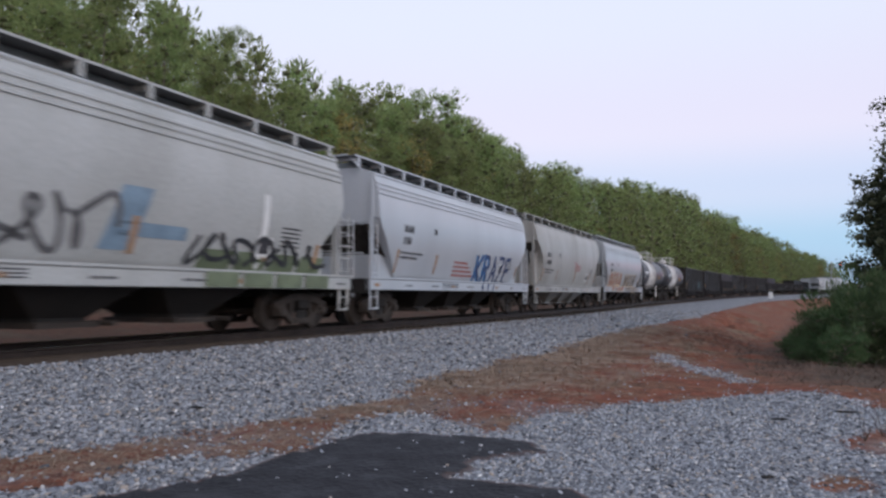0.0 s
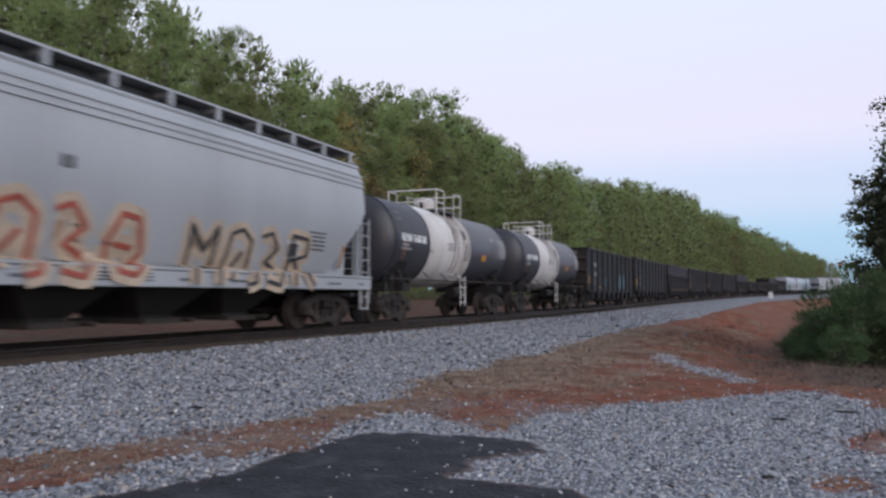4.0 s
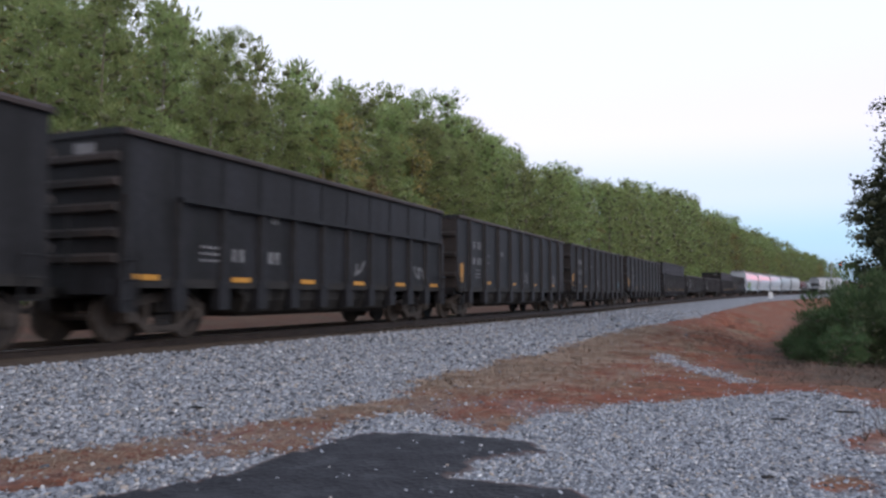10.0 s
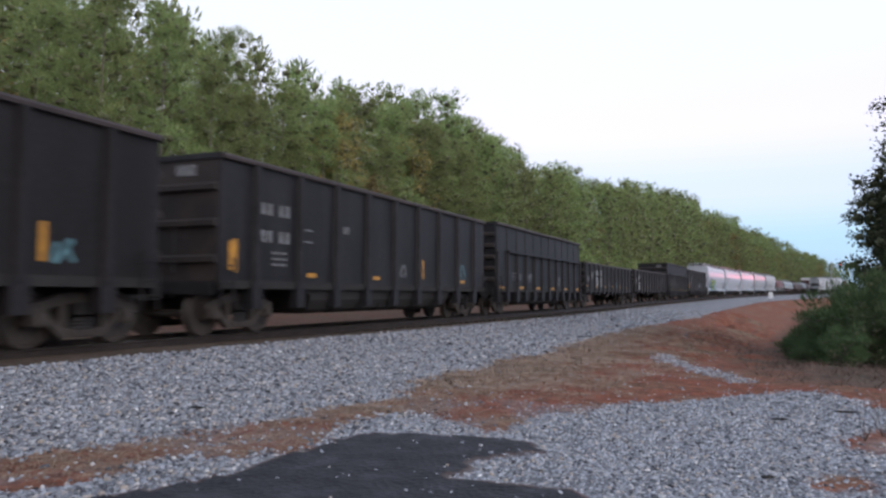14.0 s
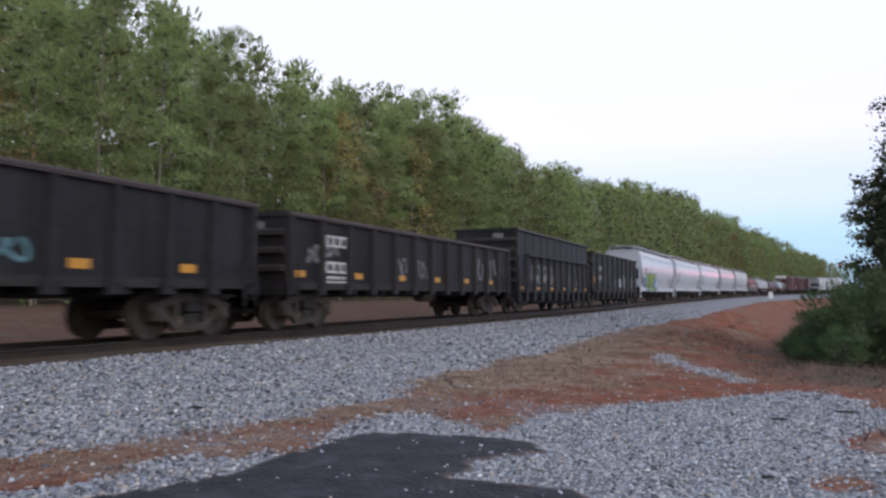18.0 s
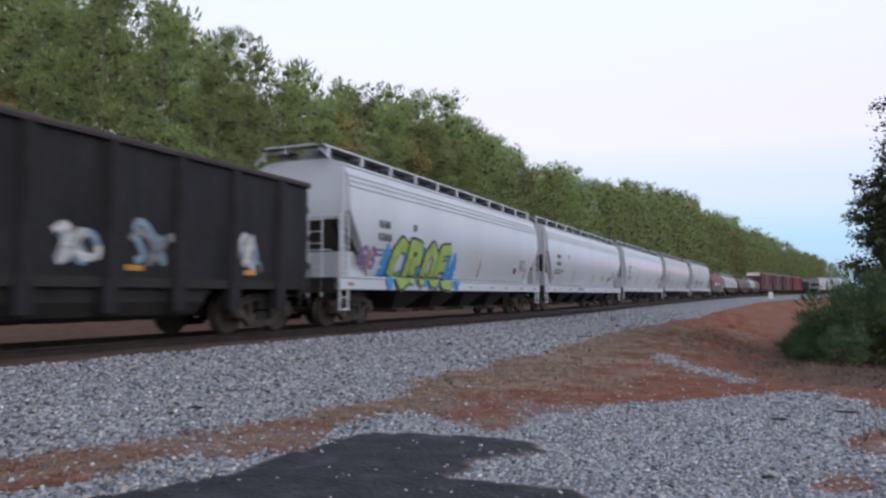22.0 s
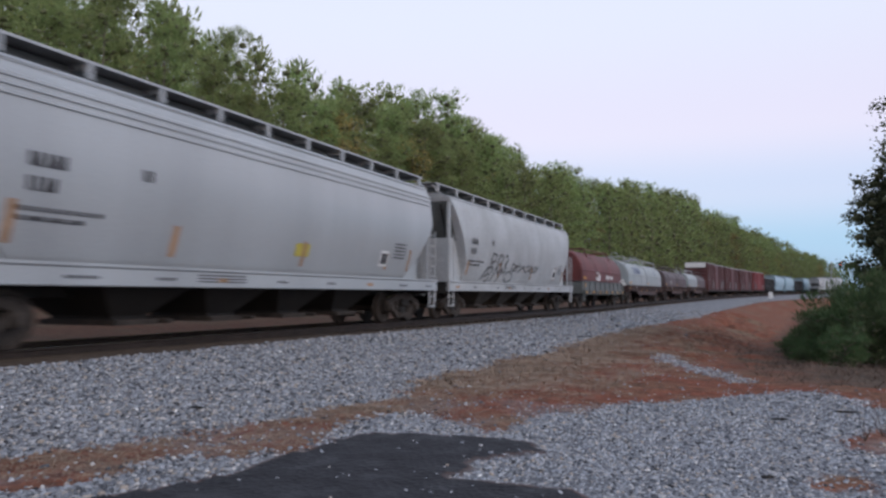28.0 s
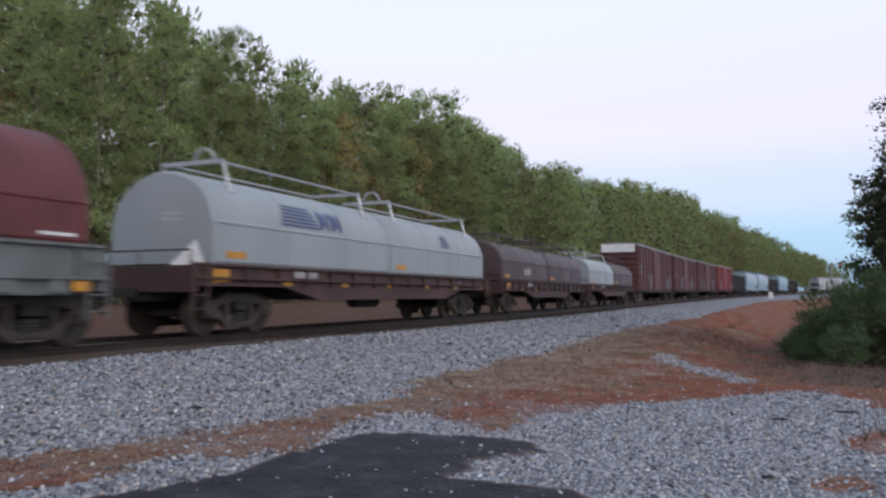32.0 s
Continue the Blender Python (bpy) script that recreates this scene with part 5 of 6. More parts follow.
    for i in range(22):
        y = rnd.gauss(-0.15, 0.4)
        plate(car, "spill_streak", M["spill"] if i % 4 else M["spray_grey"], sd, y, y + rnd.uniform(0.015, 0.06), rnd.uniform(1.6, 3.1), 3.75, rnd.uniform(-0.12, 0.12), label="brown spill streak down the band")
    running_gear(car, length, 1.9)
    return car


def gondola_car(length, label, height=3.55, ribs=12, mid=False, paint="gon", low=0.98, seed=0, plates=0):
    rnd = random.Random(seed)
    car = tagged(new("gondola_car"), label, "gondola", "cars of the freight train")
    p = M[paint]
    tall = height > 3 and not mid
    he = length / 2 - (0.85 if tall else 0.6)
    if tall:
        rib_y = [-he + 0.07] + [-he + 1.15 + (2 * he - 2.3) * i / 8 for i in range(9)] + [he - 0.07]
    else:
        rib_y = [-he + 0.12 + (2 * he - 0.24) * i / (ribs - 1) for i in range(ribs)]
    ribs = len(rib_y)
    xs = 1.42
    drop_z = 0.45 if height > 3 else 0.15
    for sx in (-1, 1):
        bm = B(box, sx * xs - 0.03, sx * xs + 0.03, -he, he, 1.12, height)
        part("side_sheet", bm, p, car)
        bm = bmesh.new()
        rings(bm, [[(sx * (xs + a), yy, height + b) for a, b in ((-0.06, -0.09), (0.12, -0.09), (0.13, -0.03), (0.10, 0.02), (-0.06, 0.02))] for yy in (-he, he)])
        part("top_chord", bm, M["chord"], car)
        part("bottom_sill", B(box, sx * xs - 0.06, sx * xs + 0.06, -he, he, 0.97, 1.14), M["under"], car)
        if mid:
            zm = 1.12 + (height - 1.12) * 0.56
            part("mid_rail", B(box, sx * xs - 0.02, sx * (xs + 0.0) + sx * 0.2, -he + 1.3, he - 0.3, zm, zm + 0.09) if sx > 0 else B(box, -xs - 0.2, -xs + 0.02, -he + 1.3, he - 0.3, zm, zm + 0.11), p, car)
        x0, x1 = (0.03, 0.14)
        bm = bmesh.new()
        ztop = 1.12 + (height - 1.12) * 0.56 if mid else height - 0.08
        rings(bm, [[(sx * (xs + a), b, z) for a, b in ((x0, -0.11), (x1, -0.065), (x1, 0.065), (x0, 0.11))] for z in (1.02, ztop)])
        if mid:
            box(bm, min(sx * xs, sx * (xs + 0.045)), max(sx * xs, sx * (xs + 0.045)), -0.05, 0.05, ztop, height - 0.08)
        box(bm, min(sx * (xs - 0.1), sx * (xs + 0.12)), max(sx * (xs - 0.1), sx * (xs + 0.12)), -0.16, 0.16, 1.0 - drop_z, 1.12)
        me = mesh_of("side_rib", bm, p)
        for y in rib_y[1:-1] if tall else rib_y:
            shared("side_rib", me, car, pose(0, y, 0))
    part("floor", B(box, -xs, xs, -he, he, 1.08, 1.16), M["under"], car)
    bm = bmesh.new()
    box(bm, -0.3, 0.3, -he, he, 0.78, 1.1)
    for i in range(7):
        y = -he + 3.4 + (2 * he - 6.8) * i / 6
        box(bm, -1.35, 1.35, y - 0.08, y + 0.08, 0.86, 1.08)
    part("centre_sill", bm, M["under"], car)
    part("brake_cylinder", B(bar, (0.9, 0.2, 0.8), (0.9, 1.1, 0.8), 0.19, 12), M["truck"], car)
    if height > 3:
        for i in range(7):
            y = -he + 4.1 + (2 * he - 8.2) * i / 6
            bm = bmesh.new()
            rings(bm, [[(sx * x, y + sy * w, z) for sx, sy in ((-1, -1), (1, -1), (1, 1), (-1, 1))] for x, w, z in ((1.38, 0.66, 1.08), (1.34, 0.63, 0.72), (1.2, 0.56, 0.48), (0.9, 0.42, 0.38))])
            part("belly_tub", bm, M["under"], car)
    for sy in (-1, 1):
        ye = sy * he
        part("end_sheet", B(box, -xs, xs, ye - 0.03, ye + 0.03, 1.1, height), M["end_rust"] if tall else p, car)
        nb = 5 if mid else 3
        for i in range(nb):
            z = 1.25 + (height - 1.5) * (i + 0.35) / nb
            bm = bmesh.new()
            rings(bm, [[(x, ye + sy * a, z + b) for a, b in ((0.02, -0.04), (0.13, 0.0), (0.13, 0.1), (0.02, 0.16))] for x in (-xs, xs)])
            part("end_rib", bm, M["end_rust"], car)
        part("end_chord", B(box, -xs - 0.05, xs + 0.05, ye - 0.08, ye + 0.1, height - 0.1, height + 0.02), p, car)
        for sx in (-1, 1):
            bm = bmesh.new()
            ladder(bm, sx * (xs + 0.17), ye - (0.5 if sy > 0 else 0.1), 0.6, 1.6, 0.4, "y", 3)
            part("side_ladder", bm, p, car)
        bm = B(box, -1.35, 1.35, min(ye, ye + sy * 0.12), max(ye, ye + sy * 0.12), 0.85, 1.12)
        bar(bm, (0.5, ye + sy * 0.25, 1.3), (0.5, ye + sy * 0.25, 2.2), 0.02)
        part("end_sill", bm, p, car)
    part("brake_wheel", B(rings, [[(0.5 + r * math.cos(t), he + 0.3 + y, 2.25 + r * math.sin(t)) for t in (math.pi * i / 8 for i in range(16))] for r, y in ((0.26, 0.0), (0.28, 0.02), (0.26, 0.04))]), M["truck"], car)
    # faded lettering bars and reflectors
    xo = xs + 0.03
    yb = lambda i: rib_y[i]
    z = height - 0.72
    mk = M["mark" if seed in (9, 21, 24) else "mark_dim"]
    if not plates:
        for i in (1, 2) if not mid else (2, 3):
            zz = z if not mid else 1.9
            ym = yb(i) + 0.3 if mid else yb(1) + 0.2 + 0.66 * (i - 1)
            bars(car, "reporting_mark", mk, xo, ym, zz - 0.38, 2, 0.26, w=0.15, gap=0.6, label="plain faded bars in place of lettering")
            if not mid:
                bars(car, "reporting_mark", mk, xo, ym, zz - 0.98, 2, 0.26, w=0.15, gap=0.6)
        bars(car, "small_stencil", M["mark_dim"], xo, yb(3) + 0.4, z - 0.55, 2, 0.18)
        for q in range(3):
            bars(car, "data_line", M["mark_dim"], xo, yb(1) + 0.6, 1.75 - 0.13 * q, 4, 0.05, w=0.1)
        if tall:
            for zz in (z - 0.9, z - 0.62):
                plate(car, "stencil_frame", M["mark_dim"], xo, yb(2) + 0.15, yb(2) + 0.6, zz, zz + 0.04, label="faded stencilled frame line")
            plate(car, "end_strip", M["yellow"], xo, yb(0) + 0.35, yb(0) + 0.48, 1.3, 2.0, label="worn yellow reflector strip")
    for q in range(2):
        i = 3 + rnd.randrange(ribs - 5)
        y = yb(i) + rnd.uniform(0.3, 0.6)
        scrawl(car, y, 1.35, rnd.uniform(0.35, 0.6), rnd.uniform(0.3, 0.6), 0.08, rnd.choice((M["mark_dim"], M["mark_dim"], M["spray_teal"])), xo, rnd)
    for i in range(0, ribs - 1, 2):
        y = yb(i) + (0.35 if i else 0.22)
        if mid:
            plate(car, "reflector", M["yellow"], xo + 0.05, y - 0.1, y + 0.5, 1.1, 1.2, label="worn yellow reflector strip")
        elif height < 3:
            plate(car, "reflector", M["yellow"], xo, y, y + 0.42, 1.26, 1.42, label="worn yellow reflector strip")
        elif i == 0 or rnd.random() < 0.55:
            plate(car, "reflector", M["yellow"], xo, y, y + 0.12, 1.35, 1.95, label="worn yellow reflector strip")
        else:
            plate(car, "reflector", M["yellow"], xo, y, y + 0.4, 1.26, 1.36, label="worn yellow reflector strip")
    part("end_stencil", B(box, 0.35, 0.85, -he - 0.05, -he - 0.03, height - 0.42, height - 0.2), M["mark_dim"], car)
    if plates:
        for yp, wp, dz in ((-4.62, 0.72, 0.45), (-3.45, 0.66, 0.45)) if plates == 3 else ((-6.42, 1.05, 0.66),):
            for r in range(2):
                plate(car, "white_panel", M["mark"], xo, yp, yp + wp, 2.05 - dz * r, 2.34 - dz * r, label="white painted data panel")
                for k in range(3):
                    bars(car, "panel_bar", M["ink"], xo + 0.003, yp + 0.08 + k * wp / 3.2, 2.11 - dz * r, 1, 0.17, w=wp / 4.6)
            for r in range(2):
                bars(car, "data_line", M["mark"], xo, yp + 0.05, (1.46 if plates == 3 else 1.24) - 0.12 * r, 4, 0.07, w=wp / 5, gap=0.15)
        for q in range(4):
            scrawl(car, yb(0) + 0.7 + 0.36 * q, 1.65 + 0.06 * q, 0.55, 0.3 + 0.05 * q, 0.12, M["mark_dim"], xo, rnd)
    running_gear(car, length)
    return car


def coil_car(length, label, hood, frame_paint, spans, zb=1.48, high=3.4, web=False, short=0.9, inset=2.7, lifts="tall", seed=0):
    """A low frame under rounded steel covers with lifting gear. spans: each cover's two ends along the car; zb: the covers' foot."""
    rnd = random.Random(seed)
    car = tagged(new("coil_car"), label, "coil car", "cars of the freight train")
    he = length / 2 - short
    part("deck", B(box, -1.40, 1.40, -he, he, 1.02, 1.12), M["under"], car)
    zs = zb - 0.06
    for sx in (-1, 1):
        q = lambda a, b: (min(sx * a, sx * b), max(sx * a, sx * b))
        if web:
            part("side_web", B(box, *q(1.38, 1.44), -he, he, 1.14, zs), frame_paint, car)
            part("top_flange", B(box, *q(1.36, 1.52), -he, he, zs, zs + 0.05), frame_paint, car)
            part("bottom_flange", B(box, *q(1.36, 1.56), -he, he, 1.08, 1.14), frame_paint, car)
            part("lower_sill", B(box, *q(1.34, 1.46), -he + 0.6, he - 0.6, 0.84, 1.08), frame_paint, car)
            me = mesh_of("stake_pocket", B(box, *q(1.46, 1.53), -0.16, 0.16, 0.88, 1.08), frame_paint)
            for i in range(13):
                shared("stake_pocket", me, car, pose(0, -he + 0.9 + (2 * he - 1.8) * i / 12, 0))
            me = mesh_of("web_stiffener", B(box, *q(1.44, 1.50), -0.025, 0.025, 1.14, zs), frame_paint)
            for i in range(9):
                shared("web_stiffener", me, car, pose(0, -he + 0.5 + (2 * he - 1.0) * i / 8, 0))
        else:
            bm = bmesh.new()
            belly = [(-he, 1.02), (-he + 2.9, 1.02), (-he + 4.3, 0.72), (he - 4.3, 0.72), (he - 2.9, 1.02), (he, 1.02)]
            for x in (1.36, 1.42):
                up_ = [bm.verts.new((sx * x, y, zs)) for y, _ in belly]
                lo_ = [bm.verts.new((sx * x, y, z)) for y, z in belly]
                for k in range(5):
                    bm.faces.new((up_[k], up_[k + 1], lo_[k + 1], lo_[k]))
            part("side_web", bm, frame_paint, car)
            part("top_flange", B(box, *q(1.36, 1.52), -he, he, zs, zs + 0.05), frame_paint, car)
            part("middle_flange", B(box, *q(1.42, 1.54), -he, he, 1.16, 1.2), frame_paint, car)
            bm = bmesh.new()
            rings(bm, [[(sx * x, y, z + dz) for x, dz in ((1.34, 0.0), (1.5, 0.0), (1.5, 0.05), (1.34, 0.05))] for y, z in belly])
            part("bottom_flange", bm, frame_paint, car)
            me = mesh_of("web_stiffener", B(box, *q(1.42, 1.50), -0.025, 0.025, 1.04, zs), frame_paint)
            for i in range(15):
                shared("web_stiffener", me, car, pose(0, -he + 0.4 + (2 * he - 0.8) * i / 14, 0))
        for sy in (-1, 1):
            bm = bmesh.new()
            ladder(bm, sx * 1.53, sy * (he - 0.1) - 0.25, 0.45, 1.5, 0.42, "y", 4)
            part("side_ladder", bm, frame_paint, car)
    bm = B(box, -0.3, 0.3, -he, he, 0.72, 1.02)
    for i in range(5):
        y = -he + 3.6 + (2 * he - 7.2) * i / 4
        box(bm, -1.3, 1.3, y - 0.07, y + 0.07, 0.82, 1.02)
    part("centre_sill", bm, M["under"], car)
    part("air_tank", B(bar, (0.75, -1.1, 0.68), (0.75, 0.2, 0.68), 0.2, 12), M["under"], car)
    for sy in (-1, 1):
        part("end_sill", B(box, -1.45, 1.45, sy * he - 0.07, sy * he + 0.07, 0.9, zs), frame_paint, car)
        if web:
            continue
        part("end_rail", B(bar, (-1.3, sy * (he - 0.02), zs + 0.3), (1.3, sy * (he - 0.02), zs + 0.3), 0.02), frame_paint, car)
        for x in (-1.3, 0.0, 1.3):
            part("rail_post", B(bar, (x, sy * (he - 0.02), zs - 0.05), (x, sy * (he - 0.02), zs + 0.3), 0.018), frame_paint, car)
    zc = 2.34
    arc = [(1.35 * math.cos(a), zc + (high - zc) * math.sin(a)) for a in (0.12, 0.3, 0.5, 0.7, 0.9, 1.1, 1.3, 1.45)]
    sec = [(1.36, zb), (1.39, zb + 0.05), (1.39, zc - 0.06), (1.41, zc - 0.04), (1.41, zc - 0.01), (1.36, zc + 0.02)] + arc
    prof = sec + [(0.0, high)] + [(-x, z) for x, z in reversed(sec)]
    for h, (y0, y1) in enumerate(spans):
        paint = hood[h] if isinstance(hood, (list, tuple)) else hood
        gear = paint if paint in (M["red"], M["hood_brown"]) else M["galv"]
        bm = bmesh.new()
        loop = lambda y, k, dz: [(x * k, y, zb + (z - zb) * dz) for x, z in prof]
        ym = (y0 + y1) / 2
        rings(bm, [loop(*a) for a in ((y0, 0.97, 0.975), (y0 + 0.05, 0.992, 0.994), (y0 + 0.14, 1, 1), (ym, 1, 1), (y1 - 0.14, 1, 1), (y1 - 0.05, 0.992, 0.994), (y1, 0.97, 0.975))])
        hd = part("hood", bm, paint, car, smooth=True)
        for yy in (y0 + 0.15, y0 + (y1 - y0) * 0.33, y0 + (y1 - y0) * 0.67, y1 - 0.15):
            bm = bmesh.new()
            rings(bm, [[(x * k, yy + d, zb + (z - zb) * k) for x, z in prof] for d, k in ((-0.025, 1.0), (-0.02, 1.007), (0.02, 1.007), (0.025, 1.0))], cap=False, closed=False)
            part("hood_band", bm, paint, hd)
        a, b = (0.12, 0.88) if len(spans) > 1 else (0.24, 0.80)
        ends = (y0 + (y1 - y0) * a, y0 + (y1 - y0) * b)
        lf = 0.3 if lifts == "tall" else 0.14
        for yy in ends:
            for sx in (-1, 1):
                bm = bmesh.new()
                zz = zc + (high - zc) * 0.72
                bar(bm, (sx * 1.0, yy, zz - 0.12), (sx * 0.80, yy, high + lf), 0.045)
                box(bm, sx * 1.0 - 0.07, sx * 1.0 + 0.07, yy - 0.1, yy + 0.1, zz - 0.24, zz - 0.08)
                part("lifting_bracket", bm, gear, hd)
            part("lifting_beam", B(box, -0.84, 0.84, yy - 0.05, yy + 0.05, high + lf - 0.04, high + lf + 0.05), gear, hd)
        for sx in (-1, 1):
            part("lifting_bar", B(bar, (sx * 0.7, ends[0], high + lf), (sx * 0.7, ends[1], high + lf), 0.035), gear, hd)
        for i in range(2):
            bars(hd, "end_stencil", M["mark"], 0, 0, 0, 5, 0.05, w=0.09, gap=0.2).matrix_basis = pose(0.0, y0 + 0.0, 2.5 - 0.12 * i, 0, 0, -90)
        plate(car, "reflector", M["yellow"], 1.393, y0 + 0.35, y0 + 1.0, zb + 0.12, zb + 0.26, label="worn yellow reflector strip")
        if lifts == "low":
            continue
        bm = bmesh.new()
        rings(bm, [[(0.3 * math.cos(t) * k, ends[0] + 0.35 + d, high + lf + 0.12 + 0.3 * math.sin(t) * k) for t in (math.pi * (0.0 + i / 10) for i in range(11))] for k, d in ((1.0, -0.03), (1.0, 0.03), (0.82, 0.03), (0.82, -0.03), (1.0, -0.03))], cap=False, closed=False)
        part("lifting_loop", bm, gear, hd)
    zr = 1.24
    bars(car, "reporting_mark", M["mark_dim"] if web else M["mark"], 1.445, -he + 3.3, zr, 8, 0.15, label="plain pale bars in place of lettering")
    bars(car, "small_stencil", M["mark_dim"], 1.445, he - 3.0, zr, 5, 0.1)
    for i in range(7):
        y = -he + 0.35 + (2 * he - 1.2) * i / 6
        if web:
            plate(car, "reflector", M["yellow"], 1.535, y + 0.2, y + 0.55, 0.9, 1.06, label="yellow reflector strip")
        else:
            plate(car, "reflector", M["yellow"], 1.425, y, y + 0.34, 1.04, 1.15, label="yellow reflector strip")
    plate(car, "end_reflector", M["yellow"], 1.445, -he + 0.5, -he + 1.0, zs - 0.32, zs - 0.06, label="large yellow reflector on the frame's end")
    running_gear(car, length, inset)
    return car


def boxcar(length, label, paint, height=4.9, cap=False, seed=0):
    rnd = random.Random(seed)
    car = tagged(new("boxcar"), label, "boxcar", "cars of the freight train")
    he = length / 2 - 0.5
    part("body", B(box, -1.45, 1.45, -he, he, 1.05, height - 0.12), paint, car)
    bm = bmesh.new()
    rings(bm, [[(x, yy, z) for x, z in ((-1.52, height - 0.14), (1.52, height - 0.14), (1.5, height - 0.05), (0, height + 0.05), (-1.5, height - 0.05))] for yy in (-he - 0.02, he + 0.02)])
    part("roof", bm, M["galv"] if cap else paint, car)
    for sx in (-1, 1):
        me = mesh_of("side_post", B(box, min(sx * 1.45, sx * 1.52), max(sx * 1.45, sx * 1.52), -0.05, 0.05, 1.1, height - 0.2), paint)
        for i in range(15):
            y = -he + 0.1 + (2 * he - 0.2) * i / 14
            if abs(y) > 1.7:
                shared("side_post", me, car, pose(0, y, 0))
        d = part("door", B(box, min(sx * 1.45, sx * 1.55), max(sx * 1.45, sx * 1.55), -1.55, 1.55, 1.12, height - 0.45), paint, car)
        for q in range(4):
            part("door_rib", B(box, min(sx * 1.55, sx * 1.58), max(sx * 1.55, sx * 1.58), -1.5, 1.5, 1.4 + q * 0.8, 1.48 + q * 0.8), paint, d)
        bm = bmesh.new()
        ladder(bm, sx * 1.55, -he + 0.1, 0.6, height - 0.3, 0.42, "y", 9)
        part("side_ladder", bm, paint, car)
        part("side_sill", B(box, min(sx * 1.36, sx * 1.5), max(sx * 1.36, sx * 1.5), -he, he, 0.92, 1.1), M["under"], car)
    for sy in (-1, 1):
        for q in range(7):
            z = 1.3 + q * (height - 1.7) / 7
            bm = bmesh.new()
            rings(bm, [[(x, sy * he + sy * a, z + b) for a, b in ((0.0, 0.0), (0.09, 0.08), (0.09, 0.18), (0.0, 0.28))] for x in (-1.35, 1.35)])
            part("end_corrugation", bm, paint, car)
    part("centre_sill", B(box, -0.3, 0.3, -he, he, 0.75, 1.06), M["under"], car)
    if cap:
        part("end_panel", B(box, -1.45, 1.3, -he - 0.12, -he - 0.09, height - 0.75, height - 0.1), M["post"], car, "white upper end panel")
    bars(car, "reporting_mark", M["mark_dim"], 1.53, -he + 0.8, 2.9, 4, 0.28, label="plain pale bars in place of lettering")
    bars(car, "reporting_mark", M["mark_dim"], 1.53, -he + 0.8, 2.45, 6, 0.24)
    for q in range(6):
        scrawl(car, rnd.choice((-he + 1, 2.2)) + rnd.uniform(0, he - 4), 1.3, rnd.uniform(0.6, 1.1), rnd.uniform(0.7, 1.3), 0.2, M["mark_dim"], 1.53, rnd, "pale sprayed scrawl")
    running_gear(car, length)
    return car

# ---- the train: where each car's two couplers lie along it, at time zero ----
V, ACC = 11.6554, 0.006445


def run(u, t):
    return u - V * t - ACC * (t - 16) ** 2


TRAIN = []


def add_car(u0, u1, build, *a, **k):
    car = build(u1 - u0, *a, **k)
    car["len"] = u1 - u0
    TRAIN.append((car, (u0 + u1) / 2))
    return TRAIN[-1][0]


add_car(2.6, 20.0, covered_hopper, M["hop_stained"], "dirty pale grey covered hopper with graffiti along its lower side", 3, seed=1)
add_car(20.0, 36.0, covered_hopper, M["hop_white"], "pale blue-grey covered hopper with blue graffiti", 3, seed=2)
add_car(36.0, 51.6, covered_hopper, M["hop_beige"], "weathered beige covered hopper with a plain side", 3, seed=3, ribs=0, cutz=3.45, cutlow=2.6, cut=1.0, bay_paint=M["hop_beige"])
add_car(51.6, 67.0, covered_hopper, M["hop_grey"], "grey covered hopper with orange and black graffiti", 3, seed=4)
add_car(67.0, 79.9, tank_car, "black tank car with a dirty white band", seed=5)
add_car(79.9, 92.9, tank_car, "black tank car with a stained white band and pale rails", seed=6)
GON = "black steel gondola with vertical side ribs"
add_car(92.9, 109.2, gondola_car, GON + " and white lettering bars", 3.7, 12, seed=9)
add_car(109.2, 126.4, gondola_car, GON + " and yellow strips", 3.7, 12, seed=10)
add_car(126.4, 141.5, gondola_car, "black steel gondola with a mid rail along its ribbed side", 3.68, 12, mid=True, seed=12, paint="gon_blue")
add_car(141.5, 158.2, gondola_car, GON + " and faded marks", 3.7, 12, seed=13)
add_car(158.2, 175.1, gondola_car, GON + ", dusty along its lower edge", 3.7, 12, seed=15, paint="gon_rust")
add_car(175.1, 192.3, gondola_car, GON + " and scrawled paint", 3.7, 12, seed=16)
add_car(192.3, 208.0, gondola_car, "tall black gondola with a mid rail along its side", 3.82, 12, mid=True, seed=17, paint="gon_blue")
add_car(208.0, 224.3, gondola_car, "low black gondola with white panels and rust stains", 2.78, 13, seed=18, plates=3)
add_car(224.3, 241.7, gondola_car, "low dark gondola with white data panels", 2.75, 13, seed=20, paint="gon_rust", plates=2)
add_car(241.7, 256.6, gondola_car, "tall black gondola with a mid rail and white lettering bars", 3.8, 12, mid=True, seed=21, paint="gon_blue")
add_car(256.6, 273.4, gondola_car, "black gondola with graffiti and white lettering bars", 3.5, 12, seed=24)
hop_a = add_car(273.4, 292.9, covered_hopper, M["hop_white"], "long pale grey covered hopper with green and blue graffiti", 4, seed=31)
add_car(292.9, 313.2, covered_hopper, M["hop_white"], "long clean white covered hopper", 4, seed=32)
add_car(313.2, 333.0, covered_hopper, M["hop_white"], "white covered hopper with small dark marks", 4, seed=33)
add_car(333.0, 351.3, covered_hopper, M["hop_grey"], "light grey covered hopper with rust streaks", 4, seed=34)
add_car(351.3, 370.0, covered_hopper, M["hop_dull"], "dull grey covered hopper with faded black graffiti", 4, seed=35, ribs=0, cutz=4.2, cutlow=1.95, cut=1.35, bay_paint=M["grime"])
